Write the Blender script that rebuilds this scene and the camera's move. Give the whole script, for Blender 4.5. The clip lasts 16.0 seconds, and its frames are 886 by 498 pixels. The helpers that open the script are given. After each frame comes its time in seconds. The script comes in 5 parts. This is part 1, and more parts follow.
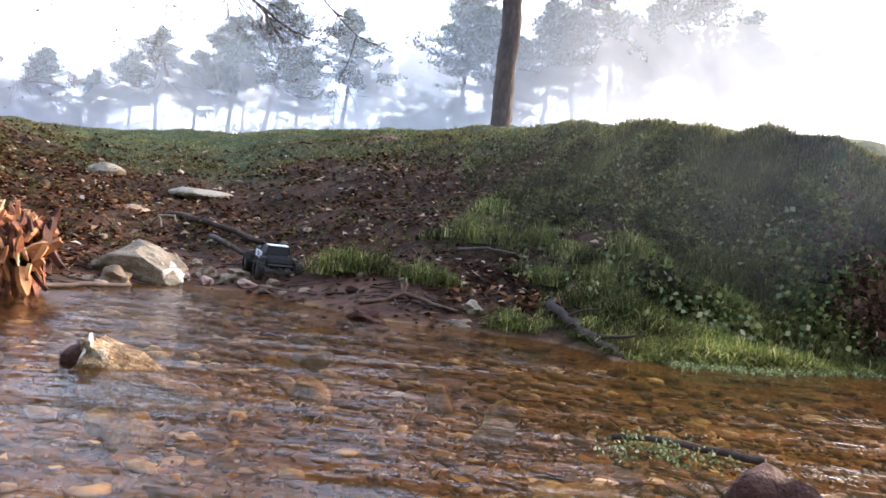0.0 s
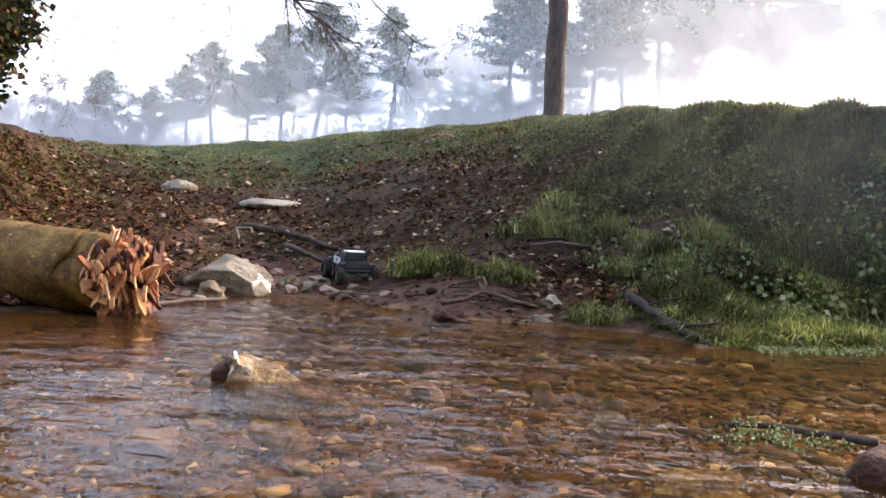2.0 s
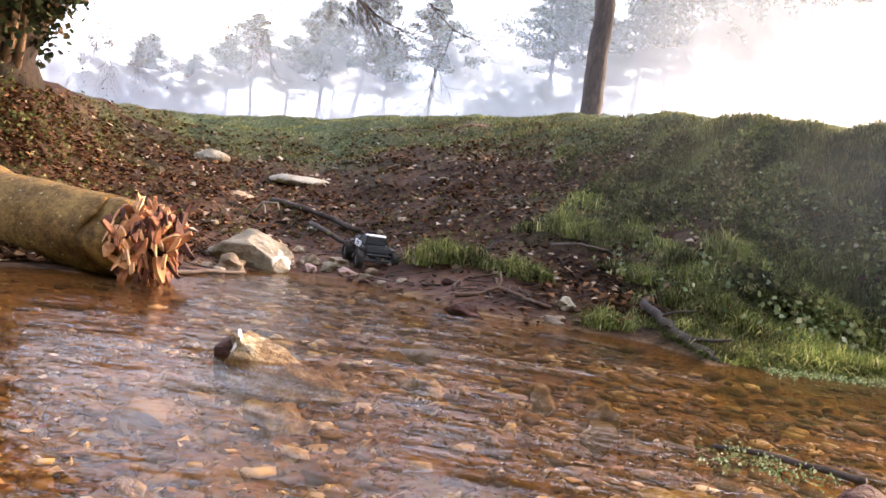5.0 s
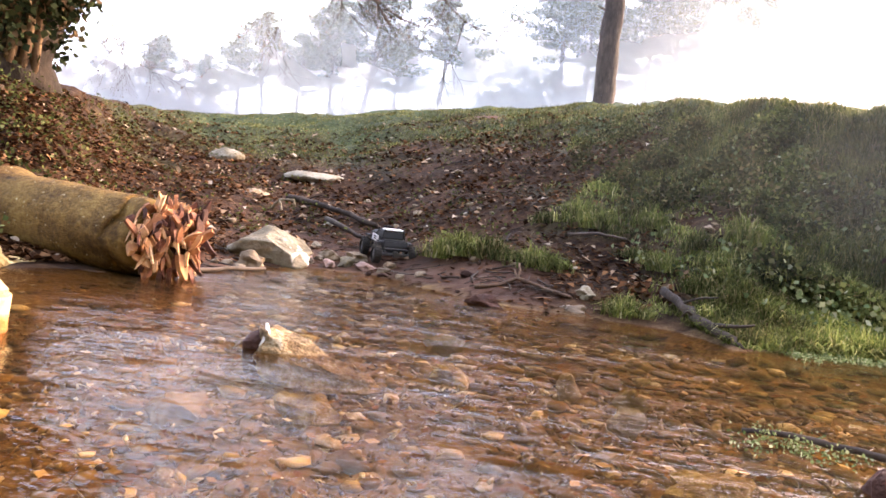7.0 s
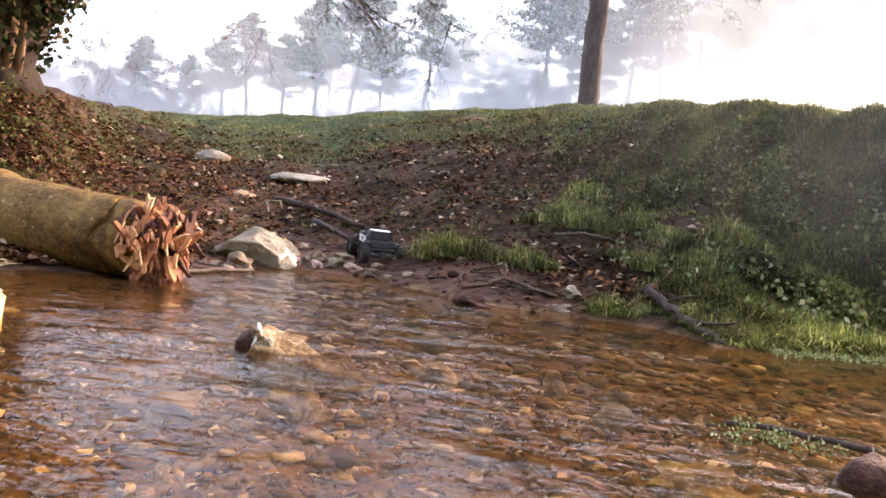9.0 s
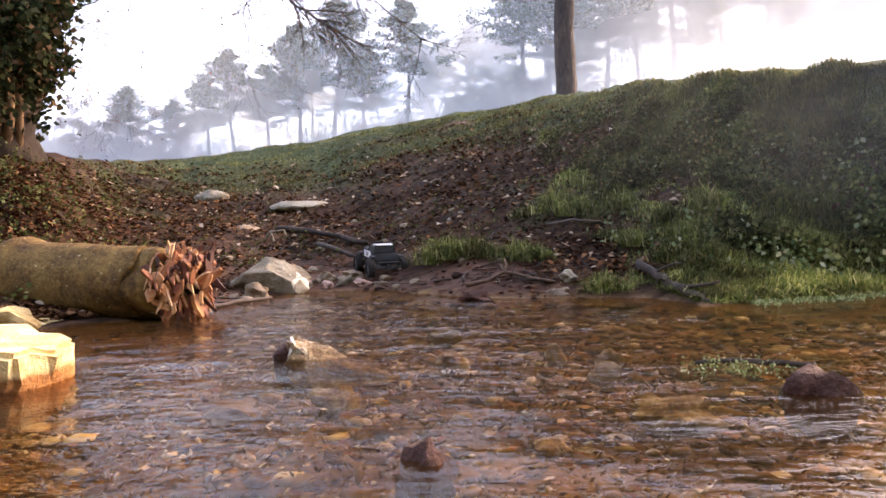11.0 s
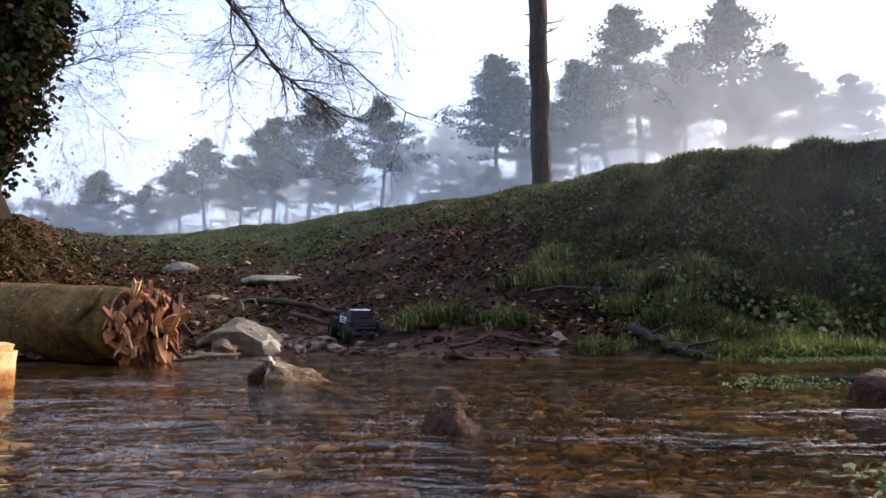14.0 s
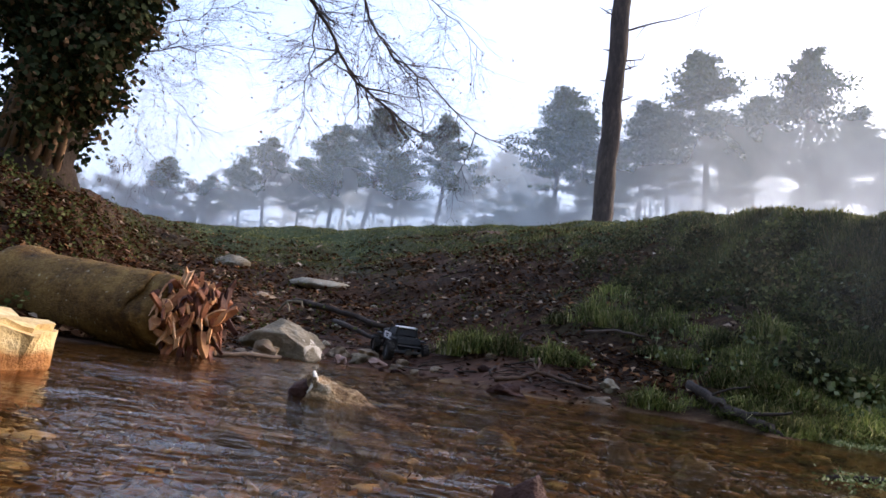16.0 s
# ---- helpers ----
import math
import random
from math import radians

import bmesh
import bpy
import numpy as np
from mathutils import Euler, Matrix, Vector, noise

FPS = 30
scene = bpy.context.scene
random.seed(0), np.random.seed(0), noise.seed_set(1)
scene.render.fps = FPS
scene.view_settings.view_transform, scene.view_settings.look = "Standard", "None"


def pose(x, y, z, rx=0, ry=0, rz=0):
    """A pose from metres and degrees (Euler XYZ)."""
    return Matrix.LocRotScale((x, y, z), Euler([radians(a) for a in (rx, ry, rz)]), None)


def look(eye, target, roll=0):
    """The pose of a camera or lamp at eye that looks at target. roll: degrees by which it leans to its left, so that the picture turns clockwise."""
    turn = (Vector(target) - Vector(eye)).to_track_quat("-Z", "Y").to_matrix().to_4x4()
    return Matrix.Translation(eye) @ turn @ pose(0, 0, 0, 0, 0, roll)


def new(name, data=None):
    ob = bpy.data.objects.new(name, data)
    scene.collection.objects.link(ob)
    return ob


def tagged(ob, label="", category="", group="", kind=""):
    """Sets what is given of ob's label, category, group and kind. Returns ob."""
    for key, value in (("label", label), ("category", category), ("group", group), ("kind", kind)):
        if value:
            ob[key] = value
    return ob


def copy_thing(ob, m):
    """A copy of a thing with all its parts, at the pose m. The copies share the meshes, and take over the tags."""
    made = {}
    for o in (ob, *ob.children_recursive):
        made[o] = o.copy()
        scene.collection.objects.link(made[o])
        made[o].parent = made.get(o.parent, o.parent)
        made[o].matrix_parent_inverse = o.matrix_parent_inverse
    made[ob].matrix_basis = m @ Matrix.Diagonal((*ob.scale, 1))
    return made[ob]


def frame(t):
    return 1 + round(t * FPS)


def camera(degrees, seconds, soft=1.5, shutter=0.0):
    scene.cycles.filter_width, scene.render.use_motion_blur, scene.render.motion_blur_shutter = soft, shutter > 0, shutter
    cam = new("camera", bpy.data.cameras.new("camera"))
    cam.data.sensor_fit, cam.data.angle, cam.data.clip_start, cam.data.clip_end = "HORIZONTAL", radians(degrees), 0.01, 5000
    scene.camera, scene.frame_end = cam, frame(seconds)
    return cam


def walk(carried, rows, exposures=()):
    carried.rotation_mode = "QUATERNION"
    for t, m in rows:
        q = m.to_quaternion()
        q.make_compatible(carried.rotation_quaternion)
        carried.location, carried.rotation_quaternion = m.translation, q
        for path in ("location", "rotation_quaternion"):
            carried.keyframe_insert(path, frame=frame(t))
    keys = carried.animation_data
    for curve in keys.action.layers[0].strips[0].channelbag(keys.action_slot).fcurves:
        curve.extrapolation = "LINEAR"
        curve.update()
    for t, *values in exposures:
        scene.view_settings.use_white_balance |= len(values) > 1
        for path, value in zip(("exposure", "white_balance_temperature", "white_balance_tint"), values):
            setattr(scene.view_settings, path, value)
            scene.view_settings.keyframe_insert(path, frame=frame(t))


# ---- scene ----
cam = camera(64.0, 16.0, soft=1.6)
PATH = [
    (0.0, look((-0.021, 0.103, 0.251), (-0.016, 5.102, 0.380), 6.24)),
    (0.5, look((-0.034, 0.039, 0.273), (-0.029, 5.036, 0.451), 3.87)),
    (1.0, look((-0.075, 0.035, 0.276), (-0.164, 5.033, 0.408), 2.95)),
    (1.5, look((-0.099, 0.019, 0.277), (-0.341, 5.012, 0.375), 2.41)),
    (2.0, look((-0.125, -0.010, 0.279), (-0.500, 4.976, 0.321), 2.82)),
    (2.5, look((-0.120, 0.013, 0.279), (-0.610, 4.989, 0.294), 4.67)),
    (3.0, look((-0.110, 0.024, 0.289), (-0.689, 4.990, 0.298), 6.98)),
    (3.5, look((-0.107, 0.017, 0.307), (-0.692, 4.982, 0.319), 8.60)),
    (4.0, look((-0.087, -0.007, 0.307), (-0.648, 4.962, 0.305), 8.58)),
    (6.5, look((-0.091, -0.020, 0.292), (-0.698, 4.941, 0.173), 6.10)),
    (7.0, look((-0.106, -0.026, 0.293), (-0.751, 4.931, 0.176), 6.32)),
    (7.5, look((-0.122, -0.038, 0.294), (-0.777, 4.917, 0.181), 6.38)),
    (8.0, look((-0.128, -0.051, 0.297), (-0.764, 4.907, 0.185), 6.40)),
    (8.5, look((-0.123, -0.047, 0.294), (-0.726, 4.915, 0.187), 6.33)),
    (9.0, look((-0.108, -0.057, 0.291), (-0.657, 4.912, 0.191), 6.08)),
    (9.2, look((-0.105, -0.056, 0.292), (-0.627, 4.916, 0.192), 5.95)),
    (11.3, look((-0.055, -0.304, 0.285), (-0.638, 4.662, 0.228), -2.46)),
    (11.5, look((-0.050, -0.292, 0.294), (-0.756, 4.655, 0.118), 1.35)),
    (12.0, look((-0.057, -0.211, 0.186), (-0.782, 4.735, 0.309), 7.51)),
    (12.5, look((-0.146, -0.160, 0.106), (-0.454, 4.806, 0.596), -0.56)),
    (13.0, look((-0.165, -0.159, 0.101), (-0.401, 4.803, 0.670), -0.07)),
    (13.5, look((-0.145, -0.176, 0.096), (-0.416, 4.783, 0.675), -0.41)),
    (14.0, look((-0.162, -0.127, 0.095), (-0.506, 4.822, 0.716), -0.31)),
    (14.5, look((-0.188, -0.076, 0.115), (-0.642, 4.853, 0.822), 0.44)),
    (15.0, look((-0.213, -0.033, 0.117), (-0.775, 4.882, 0.838), 2.75)),
    (15.5, look((-0.209, -0.033, 0.113), (-0.865, 4.878, 0.781), 5.12)),
    (16.0, look((-0.217, -0.019, 0.118), (-0.911, 4.875, 0.869), 7.42)),
]
EXPOSURE = [(0.0, 1.74, 6450, 19), (1.0, 1.63, 6500, 19), (3.0, 1.75, 7000, 21), (7.0, 2.28, 7400, 25), (9.0, 1.98, 7300, 25), (11.5, 1.56, 7000, 27), (12.0, 1.50, 6900, 23), (12.5, 1.35, 6610, 20), (13.0, 1.03, 6460, 19), (13.5, 0.68, 6310, 18), (14.5, 0.62, 6210, 19), (15.5, 0.54, 6160, 19), (16.0, 0.62, 6160, 19)]
walk(cam, PATH, EXPOSURE)

# ---- light ----
SUN_AZ, SUN_EL = 52.0, 24.0          # degrees clockwise from +y, degrees up
world = bpy.data.worlds.new("sky")
scene.world = world
world.use_nodes = True
wn = world.node_tree.nodes
sky = wn.new("ShaderNodeTexSky")
sky.sky_type = "NISHITA"
sky.sun_disc = False
sky.sun_elevation = radians(SUN_EL)
sky.sun_rotation = radians(SUN_AZ)
sky.air_density, sky.dust_density, sky.ozone_density = 1.0, 4.5, 1.0
wn["Background"].inputs["Strength"].default_value = 0.15
haze = wn.new("ShaderNodeMix")                       # thin cloud evens out the clear sky
haze.data_type, haze.blend_type = "RGBA", "ADD"
haze.inputs[0].default_value, haze.inputs[7].default_value = 1.0, (2.25, 3.0, 4.3, 1)
world.node_tree.links.new(sky.outputs[0], haze.inputs[6])
world.node_tree.links.new(haze.outputs[2], wn["Background"].inputs["Color"])
sun = new("sun", bpy.data.lights.new("sun", "SUN"))
sun.data.energy, sun.data.angle, sun.data.color = 3.0, radians(10), (1.0, 0.82, 0.6)
az, el = radians(SUN_AZ), radians(SUN_EL)
sun.matrix_world = look((math.sin(az) * math.cos(el) * 50, math.cos(az) * math.cos(el) * 50, math.sin(el) * 50), (0, 0, 0))

rng = random.Random(7)


# ---- materials ----
def ramp_node(nt, fac, stops):
    r = nt.nodes.new("ShaderNodeValToRGB")
    els = r.color_ramp.elements
    while len(els) < len(stops):
        els.new(0.5)
    for e, (p, c) in zip(els, stops):
        e.position, e.color = p, (*c, 1)
    nt.links.new(fac, r.inputs[0])
    return r.outputs[0]


def noise_node(nt, vec, scale, detail=4, rough=0.6, stretch=None):
    if stretch:
        m = nt.nodes.new("ShaderNodeMapping")
        m.inputs["Scale"].default_value = stretch
        nt.links.new(vec, m.inputs[0])
        vec = m.outputs[0]
    n = nt.nodes.new("ShaderNodeTexNoise")
    n.inputs["Scale"].default_value, n.inputs["Detail"].default_value, n.inputs["Roughness"].default_value = scale, detail, rough
    nt.links.new(vec, n.inputs["Vector"])
    return n.outputs[0]


def mix_col(nt, fac, a, b, mode="MIX"):
    m = nt.nodes.new("ShaderNodeMix")
    m.data_type, m.blend_type = "RGBA", mode
    for sock, v in ((m.inputs[0], fac), (m.inputs[6], a), (m.inputs[7], b)):
        if isinstance(v, bpy.types.NodeSocket):
            nt.links.new(v, sock)
        else:
            sock.default_value = v if isinstance(v, (int, float)) else (*v, 1)
    return m.outputs[2]


def math_node(nt, op, a, b=0.0, clamp=False):
    m = nt.nodes.new("ShaderNodeMath")
    m.operation, m.use_clamp = op, clamp
    for sock, v in zip(m.inputs, (a, b)):
        if isinstance(v, bpy.types.NodeSocket):
            nt.links.new(v, sock)
        else:
            sock.default_value = v
    return m.outputs[0]


def blank(name):
    m = bpy.data.materials.new(name)
    m.use_nodes = True
    return m, m.node_tree, m.node_tree.nodes["Principled BSDF"]


def add_bump(nt, bsdf, height, strength, distance):
    b = nt.nodes.new("ShaderNodeBump")
    b.inputs["Strength"].default_value, b.inputs["Distance"].default_value = strength, distance
    nt.links.new(height, b.inputs["Height"])
    nt.links.new(b.outputs[0], bsdf.inputs["Normal"])


def surface(name, stops, scale=8.0, rough=0.85, bump=0.4, dist=0.01, stretch=None, fine=6.0, vary=0.0, spec=0.3, island=False):
    """Rough natural surface: two scales of noise for colour, a bump, and optional per-object variation."""
    m, nt, bs = blank(name)
    co = nt.nodes.new("ShaderNodeTexCoord").outputs["Object"]
    big = noise_node(nt, co, scale, 5, 0.6, stretch)
    small = noise_node(nt, co, scale * fine, 4, 0.65, stretch)
    fac = math_node(nt, "ADD", math_node(nt, "MULTIPLY", big, 0.65), math_node(nt, "MULTIPLY", small, 0.35))
    if vary:
        rand = nt.nodes.new("ShaderNodeNewGeometry").outputs["Random Per Island"] if island else nt.nodes.new("ShaderNodeObjectInfo").outputs["Random"]
        fac = math_node(nt, "ADD", fac, math_node(nt, "MULTIPLY", math_node(nt, "SUBTRACT", rand, 0.5), vary))
    nt.links.new(ramp_node(nt, fac, stops), bs.inputs["Base Color"])
    bs.inputs["Roughness"].default_value = rough
    bs.inputs["Specular IOR Level"].default_value = spec
    if bump:
        add_bump(nt, bs, small, bump, dist)
    return m


def leaf_surface(name, stops, translucent=0.35, rough=0.6, patchy=False):
    """Thin leaf: colour by island, light passing through; patchy growth varies from lush to sparse over the ground."""
    m, nt, bs = blank(name)
    rand = nt.nodes.new("ShaderNodeNewGeometry").outputs["Random Per Island"]
    col = ramp_node(nt, rand, stops)
    if patchy:
        growth = noise_node(nt, nt.nodes.new("ShaderNodeTexCoord").outputs["Object"], 2.6, 4, 0.65)
        col = mix_col(nt, ramp_node(nt, growth, [(0.40, (0, 0, 0)), (0.60, (1, 1, 1))]), mix_col(nt, 1.0, col, (0.62, 0.60, 0.60), "MULTIPLY"), mix_col(nt, 1.0, col, (1.5, 1.5, 1.3), "MULTIPLY"))
    nt.links.new(col, bs.inputs["Base Color"])
    bs.inputs["Roughness"].default_value = rough
    bs.inputs["Specular IOR Level"].default_value = 0.0
    tr = nt.nodes.new("ShaderNodeBsdfTranslucent")
    nt.links.new(col, tr.inputs[0])
    mx = nt.nodes.new("ShaderNodeMixShader")
    mx.inputs[0].default_value = translucent
    nt.links.new(bs.outputs[0], mx.inputs[1])
    nt.links.new(tr.outputs[0], mx.inputs[2])
    nt.links.new(mx.outputs[0], nt.nodes["Material Output"].inputs[0])
    return m


def silt_film(nt, col):
    """Patches of ochre silt and dark red algae that run over bed and pebbles alike."""
    pos = nt.nodes.new("ShaderNodeNewGeometry").outputs["Position"]
    p1, p2 = noise_node(nt, pos, 2.3, 5, 0.65), noise_node(nt, pos, 7.0, 5, 0.7, (0.7, 1.4, 1))
    col = mix_col(nt, ramp_node(nt, p1, [(0.50, (0, 0, 0)), (0.62, (0.65, 0.65, 0.65))]), col, (0.30, 0.19, 0.062))
    col = mix_col(nt, ramp_node(nt, p2, [(0.52, (0, 0, 0)), (0.64, (0.7, 0.7, 0.7))]), col, (0.050, 0.018, 0.009))
    p3 = noise_node(nt, pos, 1.1, 3, 0.6, (0.8, 1.5, 1))
    return mix_col(nt, ramp_node(nt, p3, [(0.46, (0, 0, 0)), (0.60, (0.6, 0.6, 0.6))]), col, (0.060, 0.026, 0.010))


def bed_stones(name, bump, island):
    """Water-worn stones of mixed colours under a film of silt."""
    m = surface(name, [(0.12, (0.020, 0.009, 0.005)), (0.34, (0.068, 0.032, 0.015)), (0.55, (0.125, 0.074, 0.036)), (0.76, (0.235, 0.165, 0.09)), (0.9, (0.66, 0.59, 0.47))], 9, 0.7, bump, 0.004, vary=0.8, spec=0.2, island=island)
    nt = m.node_tree
    bs = nt.nodes["Principled BSDF"]
    base = bs.inputs["Base Color"].links[0].from_socket
    nt.links.new(silt_film(nt, base), bs.inputs["Base Color"])
    return m


M_STONE_PALE = surface("pale_limestone", [(0.3, (0.07, 0.052, 0.03)), (0.46, (0.19, 0.15, 0.095)), (0.6, (0.30, 0.26, 0.19)), (0.72, (0.42, 0.38, 0.31))], 6, 0.85, 0.9, 0.016, vary=0.15)
M_STONE_TAN = surface("tan_limestone", [(0.32, (0.07, 0.045, 0.025)), (0.5, (0.17, 0.115, 0.065)), (0.68, (0.29, 0.21, 0.13))], 9, 0.6, 0.5, 0.008, vary=0.2)
M_STONE_PINK = surface("pink_limestone", [(0.32, (0.11, 0.062, 0.046)), (0.5, (0.24, 0.145, 0.11)), (0.68, (0.38, 0.25, 0.20))], 9, 0.7, 0.5, 0.008, vary=0.15)
M_STONE_CLEFT = surface("broken_limestone", [(0.36, (0.05, 0.026, 0.012)), (0.46, (0.20, 0.12, 0.055)), (0.55, (0.38, 0.265, 0.14)), (0.66, (0.66, 0.57, 0.43))], 18, 0.8, 1.0, 0.03)
M_STONE_FRESH = surface("fresh_broken_stone", [(0.3, (0.36, 0.30, 0.22)), (0.6, (0.66, 0.60, 0.50)), (0.8, (0.80, 0.76, 0.69))], 20, 0.8, 0.5, 0.006)
M_STONE_SUNK = surface("algae_yellow_stone", [(0.36, (0.10, 0.06, 0.025)), (0.5, (0.27, 0.20, 0.09)), (0.62, (0.50, 0.44, 0.28))], 22, 0.85, 0.9, 0.012)
M_STONE_YELLOW = surface("yellow_sandstone", [(0.3, (0.22, 0.11, 0.03)), (0.44, (0.42, 0.25, 0.085)), (0.56, (0.58, 0.42, 0.19)), (0.7, (0.70, 0.58, 0.36))], 7, 0.8, 0.8, 0.012)


def stained_shaded_block():
    """Pale top, orange wet-stained sides; sunlit and shaded tones are partly in the colour."""
    m = surface("stained_shaded_sandstone", [(0.3, (0.34, 0.21, 0.08)), (0.44, (0.52, 0.36, 0.15)), (0.56, (0.66, 0.52, 0.27)), (0.7, (0.74, 0.63, 0.40))], 7, 0.8, 0.8, 0.012)
    nt = m.node_tree
    bs = nt.nodes["Principled BSDF"]
    base = bs.inputs["Base Color"].links[0].from_socket
    co = nt.nodes.new("ShaderNodeTexCoord").outputs["Object"]
    up = nt.nodes.new("ShaderNodeSeparateXYZ")
    nt.links.new(co, up.inputs[0])
    level = math_node(nt, "ADD", up.outputs[2], math_node(nt, "MULTIPLY", noise_node(nt, co, 9, 4, 0.6), 0.05))
    wet = ramp_node(nt, math_node(nt, "MULTIPLY", level, 5.0), [(0.78, (1, 1, 1)), (0.86, (0, 0, 0))])
    nt.links.new(mix_col(nt, wet, base, ramp_node(nt, noise_node(nt, co, 16, 5, 0.7), [(0.35, (0.12, 0.045, 0.012)), (0.65, (0.36, 0.16, 0.045))])), bs.inputs["Base Color"])
    return m


M_STONE_BLOCK = stained_shaded_block()
M_STONE_WET = surface("wet_dark_stone", [(0.3, (0.018, 0.007, 0.005)), (0.5, (0.058, 0.024, 0.016)), (0.7, (0.13, 0.066, 0.045))], 18, 0.75, 0.9, 0.012, vary=0.2, spec=0.15)
M_PEBBLE, M_GRAVEL = bed_stones("river_pebbles", 0.4, False), bed_stones("river_gravel", 0.0, True)


def log_bark():
    m, nt, bs = blank("smooth_mossy_bark")
    co = nt.nodes.new("ShaderNodeTexCoord").outputs["Object"]
    n1, n2, n3, n4 = noise_node(nt, co, 3.5, 5, 0.7), noise_node(nt, co, 45, 5, 0.7), noise_node(nt, co, 42, 2, 0.5), noise_node(nt, co, 13, 5, 0.75)
    fac = math_node(nt, "ADD", math_node(nt, "MULTIPLY", n1, 0.4), math_node(nt, "ADD", math_node(nt, "MULTIPLY", n2, 0.25), math_node(nt, "MULTIPLY", n4, 0.35)))
    col = ramp_node(nt, fac, [(0.36, (0.022, 0.010, 0.003)), (0.46, (0.10, 0.052, 0.013)), (0.55, (0.20, 0.114, 0.030)), (0.66, (0.31, 0.195, 0.066))])
    fleck = ramp_node(nt, n3, [(0.69, (0, 0, 0)), (0.73, (0.8, 0.8, 0.8))])
    col = mix_col(nt, fleck, col, (0.46, 0.38, 0.23))
    nt.links.new(col, bs.inputs["Base Color"])
    bs.inputs["Roughness"].default_value = 0.8
    bs.inputs["Specular IOR Level"].default_value = 0.15
    add_bump(nt, bs, math_node(nt, "ADD", n4, math_node(nt, "MULTIPLY", n2, 0.5)), 0.9, 0.018)
    return m


M_BARK_LOG = log_bark()
M_WOOD = surface("splintered_wood", [(0.2, (0.045, 0.014, 0.008)), (0.38, (0.16, 0.052, 0.028)), (0.55, (0.34, 0.135, 0.062)), (0.75, (0.50, 0.25, 0.10)), (0.95, (0.64, 0.42, 0.26))], 10, 0.75, 0.5, 0.003, vary=0.75)
M_BARK_PINE = surface("pine_bark", [(0.3, (0.018, 0.013, 0.011)), (0.5, (0.05, 0.035, 0.028)), (0.7, (0.10, 0.066, 0.05))], 5, 0.9, 0.9, 0.03, stretch=(1, 1, 0.3), fine=4)
M_BARK_DARK = surface("dark_bark", [(0.3, (0.012, 0.008, 0.006)), (0.5, (0.04, 0.027, 0.019)), (0.7, (0.085, 0.058, 0.04))], 12, 0.9, 0.6, 0.01, stretch=(1, 1, 0.4))
M_BARK_FAR = surface("grey_pine_bark", [(0.3, (0.03, 0.026, 0.024)), (0.5, (0.06, 0.05, 0.046)), (0.7, (0.10, 0.085, 0.075))], 4, 0.9, 0.3, 0.01)
M_DRIFT = surface("driftwood", [(0.3, (0.03, 0.015, 0.009)), (0.5, (0.10, 0.055, 0.03)), (0.7, (0.21, 0.13, 0.08))], 16, 0.8, 0.5, 0.004)
M_VINE = surface("ivy_stem_bark", [(0.3, (0.05, 0.026, 0.013)), (0.5, (0.15, 0.085, 0.042)), (0.7, (0.27, 0.17, 0.09))], 14, 0.9, 0.7, 0.006, stretch=(1, 1, 0.35))
M_TWIG = surface("wet_twig_bark", [(0.3, (0.025, 0.016, 0.012)), (0.5, (0.07, 0.045, 0.03)), (0.7, (0.13, 0.09, 0.065))], 20, 0.7, 0.4, 0.004)
M_GRASS = leaf_surface("grass_blades", [(0.0, (0.044, 0.053, 0.020)), (0.5, (0.094, 0.104, 0.040)), (0.8, (0.16, 0.155, 0.065)), (1.0, (0.27, 0.225, 0.12))], 0.36, patchy=True)
M_GRASS_LIGHT = leaf_surface("fresh_grass_blades", [(0.0, (0.060, 0.080, 0.024)), (0.45, (0.135, 0.160, 0.046)), (0.75, (0.215, 0.225, 0.075)), (0.9, (0.30, 0.28, 0.11)), (1.0, (0.40, 0.36, 0.21))], 0.36, patchy=True)
M_STRAW = leaf_surface("dead_grass_blades", [(0.0, (0.045, 0.03, 0.016)), (0.6, (0.12, 0.085, 0.05)), (1.0, (0.24, 0.19, 0.12))], 0.2)
M_WEED = leaf_surface("weed_leaves", [(0.0, (0.034, 0.042, 0.015)), (0.6, (0.070, 0.082, 0.028)), (0.9, (0.115, 0.12, 0.045)), (1.0, (0.18, 0.175, 0.08))], 0.28, 0.6, patchy=True)
# Paler than M_WEED: specks of light on the leaves are put into the colour.
M_WEED_PALE = leaf_surface("broad_weed_leaves", [(0.0, (0.05, 0.075, 0.03)), (0.5, (0.12, 0.15, 0.07)), (0.8, (0.19, 0.205, 0.11)), (1.0, (0.32, 0.31, 0.20))], 0.25, 0.5)
M_BRAMBLE = leaf_surface("bramble_leaves", [(0.0, (0.022, 0.027, 0.010)), (0.6, (0.044, 0.050, 0.019)), (0.85, (0.085, 0.070, 0.032)), (1.0, (0.13, 0.10, 0.05))], 0.2, 0.55, patchy=True)
M_BRACKEN = leaf_surface("dead_bracken", [(0.0, (0.025, 0.014, 0.011)), (0.6, (0.06, 0.03, 0.022)), (1.0, (0.11, 0.06, 0.045))], 0.2)
# Palest stops here and in M_LEAF_PALE also paint glints of caught light.
M_LITTER = leaf_surface("fallen_leaf", [(0.0, (0.018, 0.009, 0.005)), (0.4, (0.050, 0.023, 0.012)), (0.72, (0.115, 0.050, 0.022)), (0.9, (0.20, 0.098, 0.045)), (0.96, (0.30, 0.20, 0.13)), (1.0, (0.42, 0.32, 0.23))], 0.08, 0.55)
M_LEAF_PALE = leaf_surface("pale_fallen_leaf", [(0.0, (0.14, 0.085, 0.05)), (0.6, (0.26, 0.18, 0.12)), (1.0, (0.44, 0.36, 0.28))], 0.1, 0.55)
